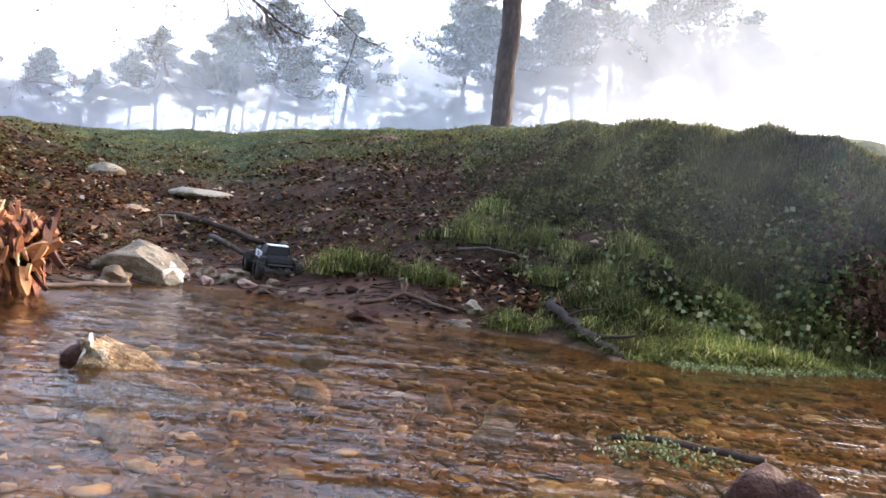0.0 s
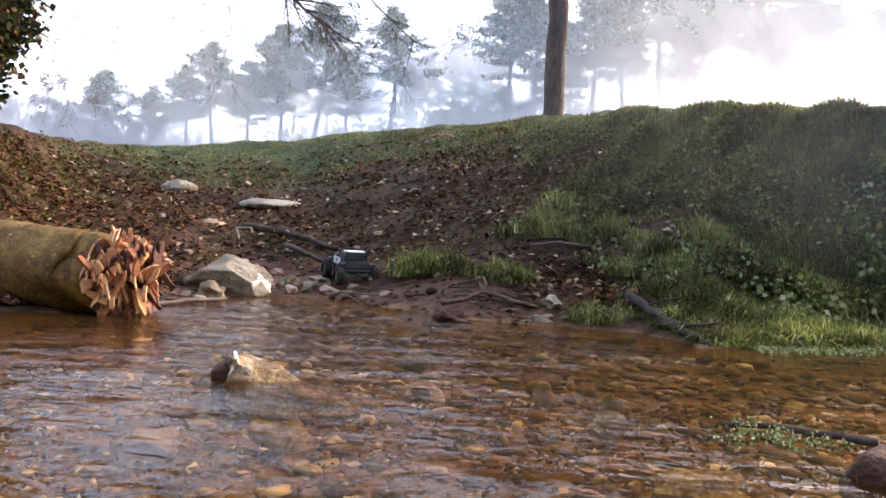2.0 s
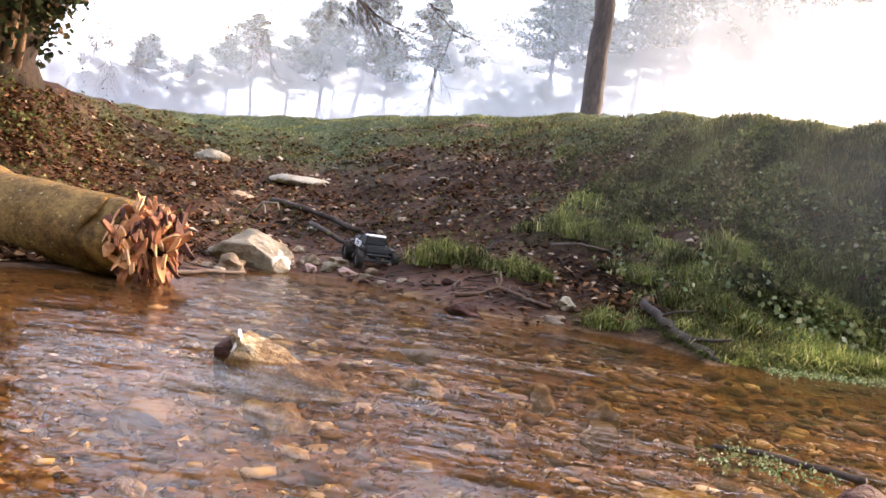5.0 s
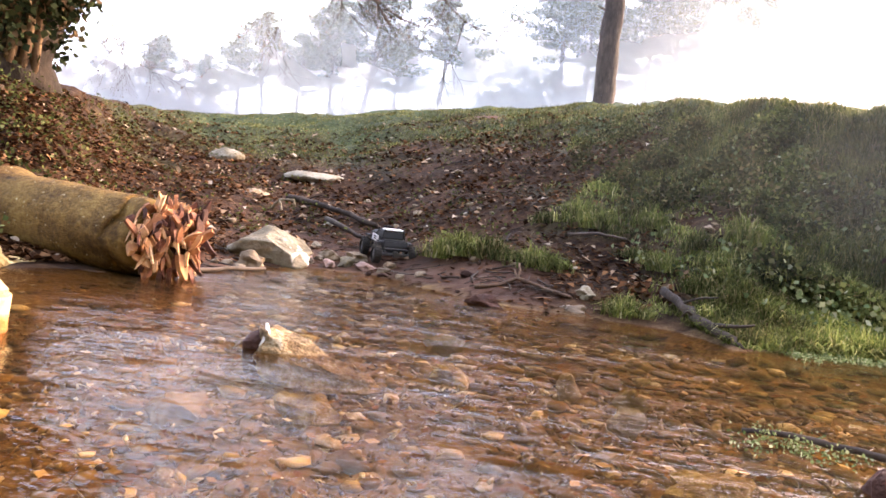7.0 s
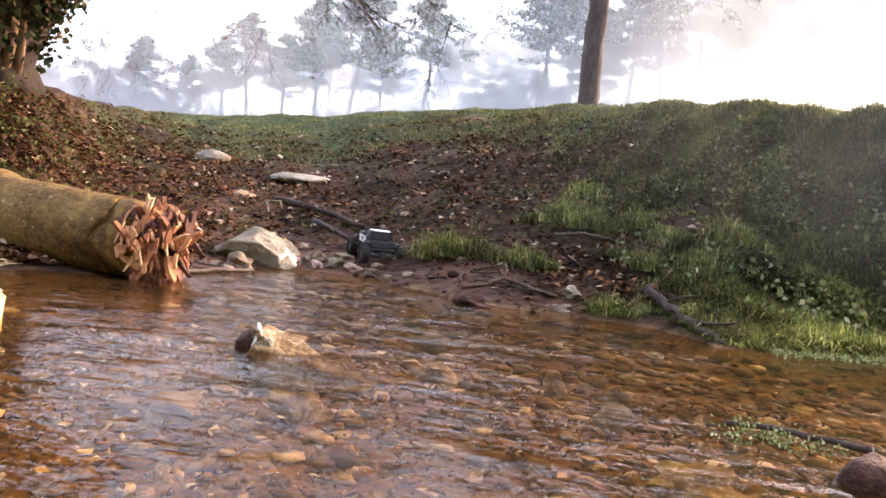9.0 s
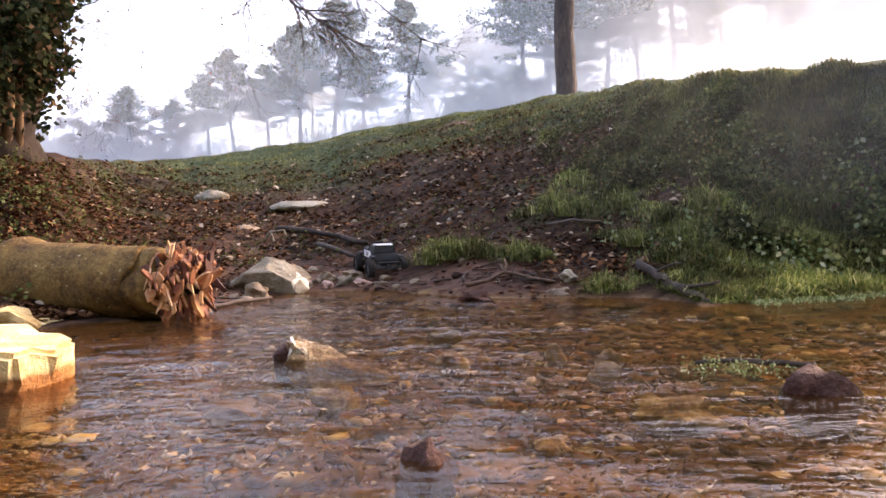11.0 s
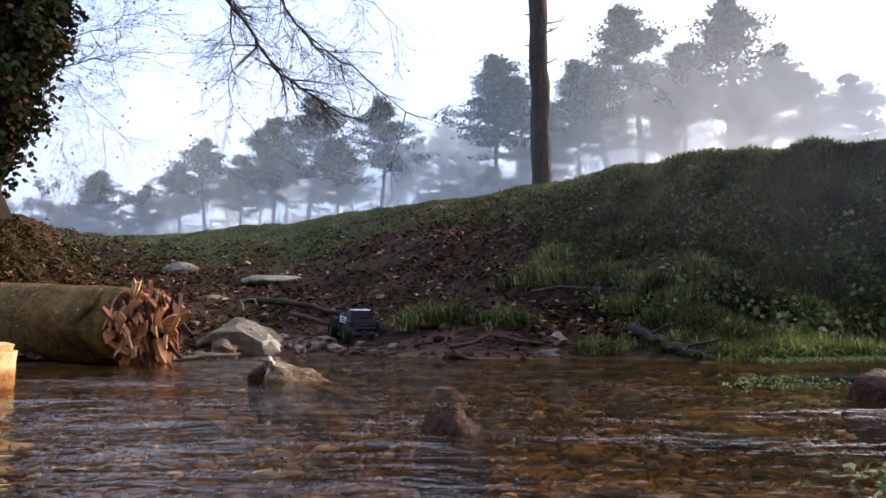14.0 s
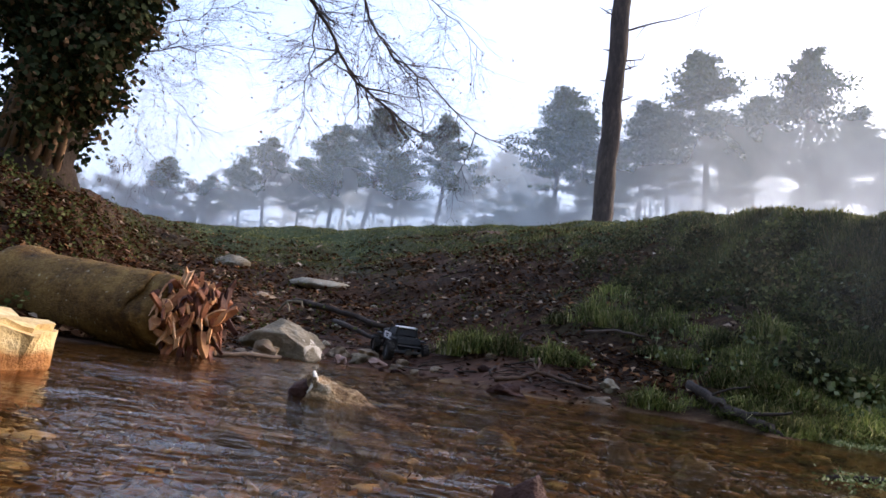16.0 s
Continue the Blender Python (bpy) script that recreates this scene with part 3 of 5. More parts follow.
for nm, sd, x, y, z, size, mat, lab, rz in (
        ("bank_stone", 41, -1.56, 3.48, -0.024, (0.17, 0.13, 0.12), M_STONE_TAN, "small tan stone leaning beside the boulder", 30),
        ("bank_stone", 42, -1.41, 4.38, 0.017, (0.15, 0.12, 0.09), M_STONE_TAN, "small tan stone on the muddy bank", 0),
        ("bank_stone", 43, -1.22, 4.35, 0.026, (0.16, 0.11, 0.085), M_STONE_TAN, "small tan stone on the muddy bank", 50),
        ("bank_stone", 44, -1.24, 4.21, -0.011, (0.11, 0.10, 0.09), M_STONE_PALE, "small pale stone at the water's edge", 80),
        ("bank_stone", 45, -0.95, 4.29, -0.002, (0.24, 0.13, 0.09), M_STONE_WET, "flat wet stone on the muddy bank", -35),
        ("bank_stone", 46, -0.30, 3.05, -0.044, (0.19, 0.11, 0.09), M_STONE_WET, "flat dark stone at the water's edge", -10),
        ("bank_stone", 47, 0.07, 3.11, -0.040, (0.145, 0.10, 0.085), M_STONE_TAN, "rounded tan stone at the water's edge", 0),
        ("bank_stone", 48, 0.14, 3.29, 0.052, (0.10, 0.08, 0.07), M_STONE_PALE, "small pale stone in the grass edge", 0),
        ("bank_stone", 54, -1.53, 4.26, -0.006, (0.13, 0.10, 0.075), M_STONE_PINK, "pinkish stone on the muddy shore", 15),
        ("bank_stone", 55, -1.47, 4.16, -0.010, (0.10, 0.08, 0.06), M_STONE_TAN, "small tan stone on the muddy shore", 70),
        ("bank_stone", 56, -1.33, 4.13, -0.010, (0.12, 0.08, 0.07), M_STONE_PINK, "pinkish stone on the muddy shore", 100),
        ("bank_stone", 57, -1.10, 4.16, -0.010, (0.15, 0.10, 0.075), M_STONE_PINK, "pinkish stone on the muddy shore", 40),
        ("bank_stone", 58, -0.98, 4.10, -0.010, (0.10, 0.08, 0.06), M_STONE_TAN, "small tan stone on the muddy shore", 0),
        ("bank_stone", 59, -1.60, 4.08, -0.012, (0.09, 0.07, 0.05), M_STONE_PINK, "small pinkish stone on the muddy shore", 20),
        ("bank_stone", 49, -3.38, 5.65, 0.415, (0.13, 0.10, 0.08), M_STONE_PALE, "small white stone among fallen leaves", 20),
        ("bank_stone", 50, -2.98, 6.31, 0.394, (0.24, 0.16, 0.12), M_STONE_TAN, "tan stone among fallen leaves", 10),
        ("bank_stone", 51, -2.78, 6.39, 0.379, (0.30, 0.2, 0.14), M_STONE_TAN, "tan stone among fallen leaves", 60),
        ("bank_stone", 52, -1.08, 10.8, 1.700, (0.16, 0.10, 0.14), M_STONE_PALE, "pale stone in a bare scar of soil", 0),
        ("bank_stone", 53, -2.06, 2.36, -0.06, (0.34, 0.30, 0.15), M_STONE_YELLOW, "flat yellow stone under the log", 60),
        ("sunken_stone", 61, -0.48, 1.21, -0.090, (0.13, 0.10, 0.068), M_STONE_SUNK, "pale stone just under the water", 0),
        ("sunken_stone", 62, -0.28, 1.68, -0.090, (0.11, 0.11, 0.068), M_STONE_SUNK, "tan stone just under the water", 30),
        ("sunken_stone", 63, -0.35, 2.11, -0.085, (0.13, 0.06, 0.07), M_STONE_PALE, "pale stone just under the water", -20),
        ("sunken_stone", 64, 0.20, 1.06, -0.090, (0.18, 0.13, 0.075), M_STONE_SUNK, "yellow stone just under the water", 0),
        ("sunken_stone", 65, -0.03, 0.93, -0.090, (0.10, 0.08, 0.035), M_STONE_SUNK, "yellow stone just under the water", 50),
        ("sunken_stone", 66, 0.01, 1.70, -0.085, (0.065, 0.05, 0.075), M_STONE_PALE, "white pebble just under the water", 0),
        ("sunken_stone", 67, 0.15, 1.64, -0.085, (0.09, 0.05, 0.07), M_STONE_PALE, "white pebble just under the water", 10),
        ("sunken_stone", 68, 0.11, 1.41, -0.085, (0.08, 0.045, 0.078), M_STONE_PALE, "white pebble just under the water", -10),
        ("sunken_stone", 69, -0.69, 1.12, -0.090, (0.13, 0.10, 0.06), M_STONE_TAN, "tan stone just under the water", 0)):
    rock(nm, sd, x, y, z, size, mat, lab, group="", rz=rz, cuts=5, detail=3, rough=0.28, fine=0.10)


def prism_stone(name, outline, height, taper, x, y, z, rz, tilt, mat, label, chip=0.13):
    """A broken stone: an outline raised to a height, edges chipped and worn."""
    bm = bmesh.new()
    low = [bm.verts.new((p, q, 0)) for p, q in outline]
    top = [bm.verts.new((p * taper[0] + taper[1], q * taper[0], height * (1 + taper[2] * p))) for p, q in outline]
    bm.faces.new(low[::-1])
    bm.faces.new(top)
    n = len(low)
    for k in range(n):
        bm.faces.new((low[k], low[(k + 1) % n], top[(k + 1) % n], top[k]))
    bmesh.ops.bevel(bm, geom=bm.edges[:], offset=height * 0.07, segments=2, affect="EDGES")
    bmesh.ops.triangulate(bm, faces=bm.faces[:])
    bmesh.ops.subdivide_edges(bm, edges=bm.edges[:], cuts=2, use_grid_fill=True)
    for v in bm.verts:
        v.co += Vector((noise.noise(v.co * 14), noise.noise(v.co * 14 + Vector((9, 0, 0))), noise.noise(v.co * 14 + Vector((0, 9, 0))))) * height * chip
    me = bm_mesh(name, bm, mat)
    me.set_sharp_from_angle(angle=radians(32))
    ob = new(name, me)
    ob.matrix_world = pose(x, y, z, tilt[0], tilt[1], rz)
    return tagged(ob, label, "rock")


# a cleft stone with one steep broken side, and a sunlit block
cleft = rock("cleft_stone", 15, -0.605, 1.47, -0.08, (0.33, 0.18, 0.16), M_STONE_CLEFT, "cleft tan stone sloping down into the stream", cuts=6, rough=0.14, fine=0.11, detail=4, rz=4)
for v in cleft.data.vertices:
    v.co.z *= 0.94 - 0.62 * min(max((v.co.x / 0.33 + 0.22) / 0.7, 0), 1)
    v.co.x *= 1.25 if v.co.x > 0 else 1
    v.co.x = max(v.co.x, -0.062 + 0.03 * noise.noise(v.co * 20))
bm = bmesh.new()
line = []
for guide in ((-0.052, -0.035, 0.15), (-0.050, -0.055, 0.12), (-0.045, -0.070, 0.095), (-0.035, -0.085, 0.07)):
    line.append(min((v.co for v in cleft.data.vertices), key=lambda c: (c - Vector(guide)).length).copy())
tube(bm, line, [0.003, 0.006, 0.007, 0.003], 6, lump=0.5)
part("pale_fracture", bm, M_STONE_FRESH, cleft, "freshly broken white edge", smooth=True)
# Separate rock added to make the dark left third of the cleft stone.
rock("cleft_stone_shoulder", 12, -0.672, 1.455, -0.08, (0.075, 0.10, 0.130), M_STONE_WET, "dark left side of the cleft stone, added as its own rock", cuts=7, fine=0.06)
prism_stone("yellow_block_stone", [(0.27, -0.05), (0.24, 0.04), (0.10, 0.16), (-0.06, 0.24), (-0.38, 0.20), (-0.42, -0.18), (0.0, -0.19), (0.24, -0.15)], 0.196, (1.10, 0.03, -0.05), -1.415, 1.225, -0.095, 0, (0, 3), M_STONE_BLOCK, "sunlit yellow slab of stone in the stream", 0.10)


# ---- fallen log ----
log = thing("fallen_log", -1.55, 2.57, 0.0, "short fallen log with smooth bark and a shattered splintered end", "log")
log.matrix_world = pose(-1.55, 2.57, 0.0) @ Matrix.Scale(0.86, 4)
LOG_LONG = 1.24
LOG_DIR = Vector((-0.95, 0.30, 0.0)).normalized()
side = LOG_DIR.cross(Vector((0, 0, 1)))
bm = bmesh.new()
tube(bm, [Vector((0, 0, 0.165)) + LOG_DIR * 0.02 * i for i in range(12)], [0.155, 0.166, 0.170, 0.172] + [0.173] * 8, 30, lump=0.18)
part("trunk", bm, M_BARK_LOG, log, "torn bark at the broken end", smooth=True)
bm = bmesh.new()
rings = []
for i in range(60):                                  # bark, torn back in a ragged line from the break
    s = i / 59 * LOG_LONG
    ring = []
    for k in range(40):
        w = 2 * math.pi * k / 40
        o = side * math.cos(w) + Vector((0, 0, math.sin(w)))
        tear = 0.135 + 0.035 * noise.noise(o * 2.2) + 0.02 * noise.noise(o * 7)
        q = tear + (LOG_LONG - tear) * s / LOG_LONG
        rad = 0.182 + 0.026 * math.exp(-((q - 1.10) / 0.09) ** 2) + 0.026 * q - 0.03 * max(q - 1.15, 0) / 0.1 - (0.006 if i == 0 else 0)
        c = Vector((0, 0, 0.165 + 0.032 * q)) + LOG_DIR * q
        rad *= 1 + 0.07 * noise.noise(c * 3 + o * 1.5) + 0.02 * noise.noise(c * 14 + o * 6)
        ring.append(bm.verts.new(c + o * rad))
    rings.append(ring)
for a, b in zip(rings, rings[1:]):
    for k in range(40):
        bm.faces.new((a[k], b[k], b[(k + 1) % 40], a[(k + 1) % 40]))
lip = [bm.verts.new(Vector((0, 0, 0.165)) + (v.co - Vector((0, 0, 0.165))) * 0.86 + LOG_DIR * 0.03) for v in rings[0]]
for k in range(40):
    bm.faces.new((rings[0][k], rings[0][(k + 1) % 40], lip[(k + 1) % 40], lip[k]))
bm.faces.new(rings[-1])
bmesh.ops.recalc_face_normals(bm, faces=bm.faces[:])
part("bark", bm, M_BARK_LOG, log, "smooth olive-brown bark with pale flecks", smooth=True)
r2 = random.Random(5)
for i in range(190):
    w, q = r2.uniform(0, 2 * math.pi), math.sqrt(r2.random())
    radial = side * math.cos(w) + Vector((0, 0, math.sin(w)))
    out = r2.uniform(-0.05, 0.21) * (1.2 - 0.8 * q)
    root = Vector((0, 0, 0.18)) + radial * q * 0.165 - LOG_DIR * out
    d = Vector((r2.uniform(-0.75, 0.75), r2.uniform(-0.5, 0.2), -1.0 if r2.random() < 0.68 else 0.8)) + radial * 0.35 * q - LOG_DIR * r2.uniform(0.0, 0.35)
    d.normalize()
    ln, wd, th = r2.uniform(0.04, 0.125), r2.choice((0.005, 0.009, 0.013, 0.018, 0.023, 0.028)) * r2.uniform(0.7, 1.2), r2.uniform(0.004, 0.012)
    if d.z > 0:
        ln = min(ln, max(0.02, (0.365 - root.z) / d.z))
    if root.z + d.z * ln < -0.03:
        ln = max(0.05, (root.z + 0.03) / -d.z)
    s = d.cross((-LOG_DIR * 0.8 + Vector((r2.uniform(-.6, .6), r2.uniform(-.6, .6), r2.uniform(-.6, .6))))).normalized()
    t = d.cross(s)
    bend, bm, vs = r2.uniform(-0.02, 0.03), bmesh.new(), []
    for f, g in ((0, 0.75), (0.3, 1.0), (0.7, r2.uniform(0.7, 1.0)), (1.0, r2.uniform(0.15, 0.7))):
        c = root + d * ln * f + t * bend * f * f
        vs.append([bm.verts.new(c + s * wd * g * a + t * th * b + d * (r2.uniform(-0.015, 0.015) if f == 1 else 0)) for a, b in ((-1, -1), (1, -1), (1, 1), (-1, 1))])
    for a, b in zip(vs, vs[1:]):
        for k in range(4):
            bm.faces.new((a[k], a[(k + 1) % 4], b[(k + 1) % 4], b[k]))
    bm.faces.new(vs[0][::-1])
    bm.faces.new(vs[-1])
    part("splinter", bm, M_WOOD, log)

# ---- pine on the crest ----
pine = thing("pine_tree", 0.77, 12.8, ground_at(0.77, 12.8) - 0.1, "tall pine trunk with dead branch stubs on the crest", "tree")
bm = bmesh.new()
tube(bm, [(0.015 * math.sin(i), 0, i * 0.25) for i in range(44)], [0.19 - 0.0012 * i + (0.04 if i == 0 else 0) for i in range(44)], 20, lump=0.16)
part("trunk", bm, M_BARK_PINE, pine, smooth=True)
r3 = random.Random(17)
for k, (z, ang, ln) in enumerate(((4.0, 0, 1.3), (3.4, -5, 0.30), (3.2, 20, 0.25), (2.6, 5, 0.22), (2.5, 170, 0.08), (3.0, 185, 0.12), (4.3, 175, 0.3), (3.6, 200, 0.12), (1.9, 185, 0.06), (4.7, 20, 0.9), (5.0, 160, 0.8))):
    bm = bmesh.new()
    w = radians(ang)
    path = limb_path((0, 0, z), (math.cos(w), -0.3, math.sin(w) * 0.3 + 0.1), ln + 0.18, -0.02, r3, 6)
    tube(bm, path, [0.024 - 0.003 * i for i in range(7)], 6)
    for _ in range(4):
        q = path[r3.randint(2, 6)]
        tube(bm, limb_path(q, (r3.uniform(-1, 1), r3.uniform(-1, 1), r3.uniform(-1, 0.5)), ln * 0.25 + 0.08, 0.02, r3, 3), [0.010, 0.008, 0.006, 0.004], 4)
    part("dead_branch", bm, M_BARK_DARK, pine)

# ---- far pines in the mist ----
def needle_clump(r, c, rad, count, verts, tris, size=0.16):
    for _ in range(count):
        d = Vector((r.gauss(0, 1), r.gauss(0, 1), r.gauss(0, 0.3)))
        p = c + d * rad * 0.5
        a = Vector((r.uniform(-1, 1), r.uniform(-1, 1), r.uniform(-0.6, 1))).normalized() * size * r.uniform(0.7, 1.5)
        b = a.cross(Vector((r.uniform(-1, 1), r.uniform(-1, 1), r.uniform(-1, 1)))).normalized() * size * 0.45
        n = len(verts)
        verts += [p - b, p + b, p + a]
        tris.append((n, n + 1, n + 2))


def far_pine(seed, h=12.0, bare=0.45, spread=3.4):
    r = random.Random(seed)
    root = thing("misty_pine", 0, 0, 0, "pale pine tree standing in thick mist beyond the bank", "tree", "misty pines")
    bm = bmesh.new()
    lean = (r.uniform(-.06, .06), r.uniform(-.05, .05))
    spine = [Vector((lean[0] * z + 0.2 * math.sin(z * 0.5 + seed), lean[1] * z, z)) for z in np.linspace(0, h * 0.97, 12)]
    tube(bm, spine, [0.2 * (1 - 0.85 * i / 11) + 0.02 for i in range(12)], 7)
    verts, tris = [], []
    tiers = 14
    for k in range(tiers):
        f = bare + (0.97 - bare) * k / (tiers - 1)
        reach0 = spread * (1 - ((f - bare) / (1 - bare)) ** 1.5) * (0.6 if k == 0 else 1) + 0.3
        for _ in range(r.randint(3, 6) if k < tiers - 3 else 5):
            g = min(max(f + r.uniform(-0.025, 0.025), 0), 0.995) * 11
            i = min(int(g), 10)
            base = spine[i].lerp(spine[i + 1], g - i)
            w = r.uniform(0, 2 * math.pi)
            reach = reach0 * r.uniform(0.4, 1.2)
            path = limb_path(base, (math.cos(w), math.sin(w), 0.22), reach, -0.01, r, 5)
            tube(bm, path, [0.05, 0.04, 0.03, 0.022, 0.015, 0.01], 4)
            for p in path[2:]:
                needle_clump(r, p + Vector((0, 0, 0.12)), 0.70 if k < tiers - 3 else 0.42, 34 if k < tiers - 3 else 26, verts, tris, 0.19)
    for _ in range(5):
        w = r.uniform(0, 2 * math.pi)
        tube(bm, limb_path(spine[0] + Vector((0, 0, h * r.uniform(0.25, bare))), (math.cos(w), math.sin(w), 0.1), r.uniform(0.6, 1.6), 0.03, r, 4), [0.035, 0.028, 0.02, 0.014, 0.008], 4)
    part("trunk", bm, M_BARK_FAR, root)
    ob = new("crown", quick_mesh("crown", verts, tris, M_NEEDLE))
    ob.parent = root
    return root


# sideways place at 60 m, height of the top at 60 m, true distance
MISTY = [(-25.4, 17.9, 58), (-21.9, 16.3, 64), (-19.2, 19.5, 60), (-16.1, 21.4, 55), (-13.6, 17.5, 66), (-9.8, 21.1, 54), (-6.1, 17.3, 70),
         (-3.6, 19.0, 74), (-0.2, 24.8, 50), (2.6, 22.5, 54), (6.9, 24.1, 50), (9.6, 23.1, 56), (12.9, 29.3, 46), (16.2, 25.5, 56), (19.5, 29.2, 46),
         (23.1, 24.5, 52), (26.5, 22.3, 50), (-30.7, 13.8, 62), (-34.8, 15.0, 60), (4.6, 20.5, 64), (14.4, 22.5, 62), (21.0, 21.0, 60), (-17.8, 17.5, 68), (-27.6, 15.6, 66), (31.0, 22.0, 52),
         (-23.5, 15.0, 80), (-20.5, 16.0, 84), (-12.0, 16.0, 82), (-8.0, 15.5, 86), (-1.8, 18.5, 80), (5.6, 19.0, 78), (11.0, 20.0, 80), (17.8, 20.5, 78), (28.5, 20.0, 76), (-28.8, 12.8, 80), (-15.0, 15.8, 78)]
BROAD = [far_pine(s, 12.0, b, w) for s, b, w in ((1, 0.47, 3.8), (3, 0.43, 4.1), (5, 0.50, 3.4))]
EVEN = [far_pine(s, 12.0, b, w) for s, b, w in ((6, 0.50, 3.1), (7, 0.45, 3.3))]
SLIM = [far_pine(s, 12.0, b, w) for s, b, w in ((2, 0.48, 2.5), (4, 0.53, 2.3), (8, 0.45, 2.7))]
placed = set()
for k, (x60, top, dist) in enumerate(MISTY):
    f = dist / 60
    x, y = x60 * f, dist
    zb = ground_at(x, y) - 0.2
    size = (top * f - zb) / 11.8
    kinds = BROAD if x60 < -4 else EVEN if x60 < 11 else SLIM
    tree = kinds[k % len(kinds)]
    if tree.name in placed:
        tree = copy_thing(tree, pose(x, y, zb, 0, 0, 67 * k))
        tree.scale = (size,) * 3
    else:
        placed.add(tree.name)
        tree.matrix_world = pose(x, y, zb, 0, 0, 40 * k) @ Matrix.Scale(size, 4)

# ---- ivy-clad tree ----
IX, IY = -4.30, 5.1
IZ = ground_at(IX, IY) - 0.1
ivy_tree = thing("ivy_tree", IX, IY, IZ, "old tree smothered in dark ivy with bare overhanging twigs", "tree")
bm = bmesh.new()


def ivy_lean(z):
    """The trunk's foot stands back from the crown."""
    return -0.12 * (1 - min(max(z, 0) / 1.9, 1))


tube(bm, [(0.04 * i + 0.03 * math.sin(i) + ivy_lean(0.3 * i), -0.02 * i, 0.3 * i) for i in range(18)], [0.30 - 0.009 * i + (0.14 if i == 0 else 0) for i in range(18)], 16, lump=0.25)
part("trunk", bm, M_BARK_DARK, ivy_tree, smooth=True)


def leaf_cloud(r, centres, count, size, down=-0.6):
    """Many small four-cornered leaves round the given centres (place, spread)."""
    verts, faces = [], []
    for _ in range(count):
        c, s = r.choice(centres)
        p = Vector(c) + Vector((min(max(r.gauss(0, 1), -1.7), 1.7) for _ in range(3))) * s
        d = Vector((r.uniform(-1, 1), r.uniform(-1, 1), r.uniform(-1, 1) + down)).normalized()
        w = d.cross(Vector((r.uniform(-1, 1), r.uniform(-1, 1), r.uniform(-1, 1)))).normalized()
        ln = size * r.uniform(0.6, 1.4)
        k = len(verts)
        verts += [p, p + d * ln * 0.4 + w * ln * 0.42, p + d * ln, p + d * ln * 0.4 - w * ln * 0.42]
        faces.append((k, k + 1, k + 2, k + 3))
    return verts, faces


# outer edge of the ivy: height, how far it reaches towards the stream
IVY_Z, IVY_X = [0.9, 1.15, 1.45, 1.65, 1.82, 2.0, 2.15, 2.35, 2.7, 3.2, 4.2], [-4.34, -4.24, -4.13, -4.01, -3.84, -3.56, -3.50, -3.60, -3.58, -3.40, -3.2]
ri, centres = random.Random(19), []
while len(centres) < 620:
    z = ri.uniform(0.85, 4.3)
    reach = float(np.interp(z, IVY_Z, IVY_X))
    x, y = ri.uniform(-4.75, reach), ri.uniform(4.55, 5.25)
    gap = noise.noise(Vector((x * 2.2, y * 1.5, z * 2.2)))
    if x < -4.12 and z < 2.1 and ri.random() < 0.9:               # stems show bare low on the trunk
        continue
    if gap < -0.40 + 0.75 * min(max((x + 3.95) / 0.6, 0), 1):      # ragged and open towards the edge
        continue
    centres.append(((x - IX, y - IY, z - IZ), 0.10 if x < -3.9 else 0.065))
for k in range(9):
    w = radians(-150 + 17 * k)
    turn = ri.uniform(-0.5, 0.5)
    path = [Vector((0.04 * i + 0.03 * math.sin(i) + ivy_lean(0.3 * i) + (0.31 - 0.009 * i) * math.cos(w + turn * i * 0.25), -0.02 * i + (0.31 - 0.009 * i) * math.sin(w + turn * i * 0.25), 0.3 * i)) for i in range(11)]
    bm = bmesh.new()
    tube(bm, path, [ri.uniform(0.022, 0.045) * (1 - 0.03 * i) for i in range(11)], 7, lump=0.3)
    part("ivy_stem", bm, M_VINE, ivy_tree, "brown fibrous ivy stem", smooth=True)
v, f = leaf_cloud(random.Random(9), centres, 38000, 0.055)
ob = tagged(new("ivy", quick_mesh("ivy", v, f, M_IVY)), "dark glossy ivy leaves")
ob.parent = ivy_tree


def twiggy(bm, r, path, rad, depth, buds):
    """A branch with side twigs, and the places of its last leaves."""
    n = len(path)
    tube(bm, path, [rad * (1 - 0.75 * i / (n - 1)) for i in range(n)], 5 if rad > 0.008 else 3, cap=False)
    buds.append(path[-1])
    if depth == 0:
        return
    for i in range(1, n):
        for _ in range(2):
            if r.random() < 0.72:
                d = (path[i] - path[i - 1]).normalized()
                e = (d + Vector((r.uniform(-1, 1), r.uniform(-1, 1), r.uniform(-0.9, 0.7))) * 0.95).normalized()
                sub = limb_path(path[i], e, r.uniform(0.12, 0.34) * (0.4 + 0.4 * depth), 0.0, r, 4)
                twiggy(bm, r, sub, rad * 0.36 + 0.0004, depth - 1, buds)


def hang(points):
    """World points of a bough, as seen from the trunk's foot, with kinks."""
    out = []
    for (x0, z0), (x1, z1) in zip(points, points[1:]):
        for k in range(3):
            f = k / 3
            out.append(Vector((x0 + (x1 - x0) * f - IX + rng.uniform(-.02, .02), 5.6 - IY + rng.uniform(-.08, .08), z0 + (z1 - z0) * f - IZ)))
    out.append(Vector((points[-1][0] - IX, 5.6 - IY, points[-1][1] - IZ)))
    return out


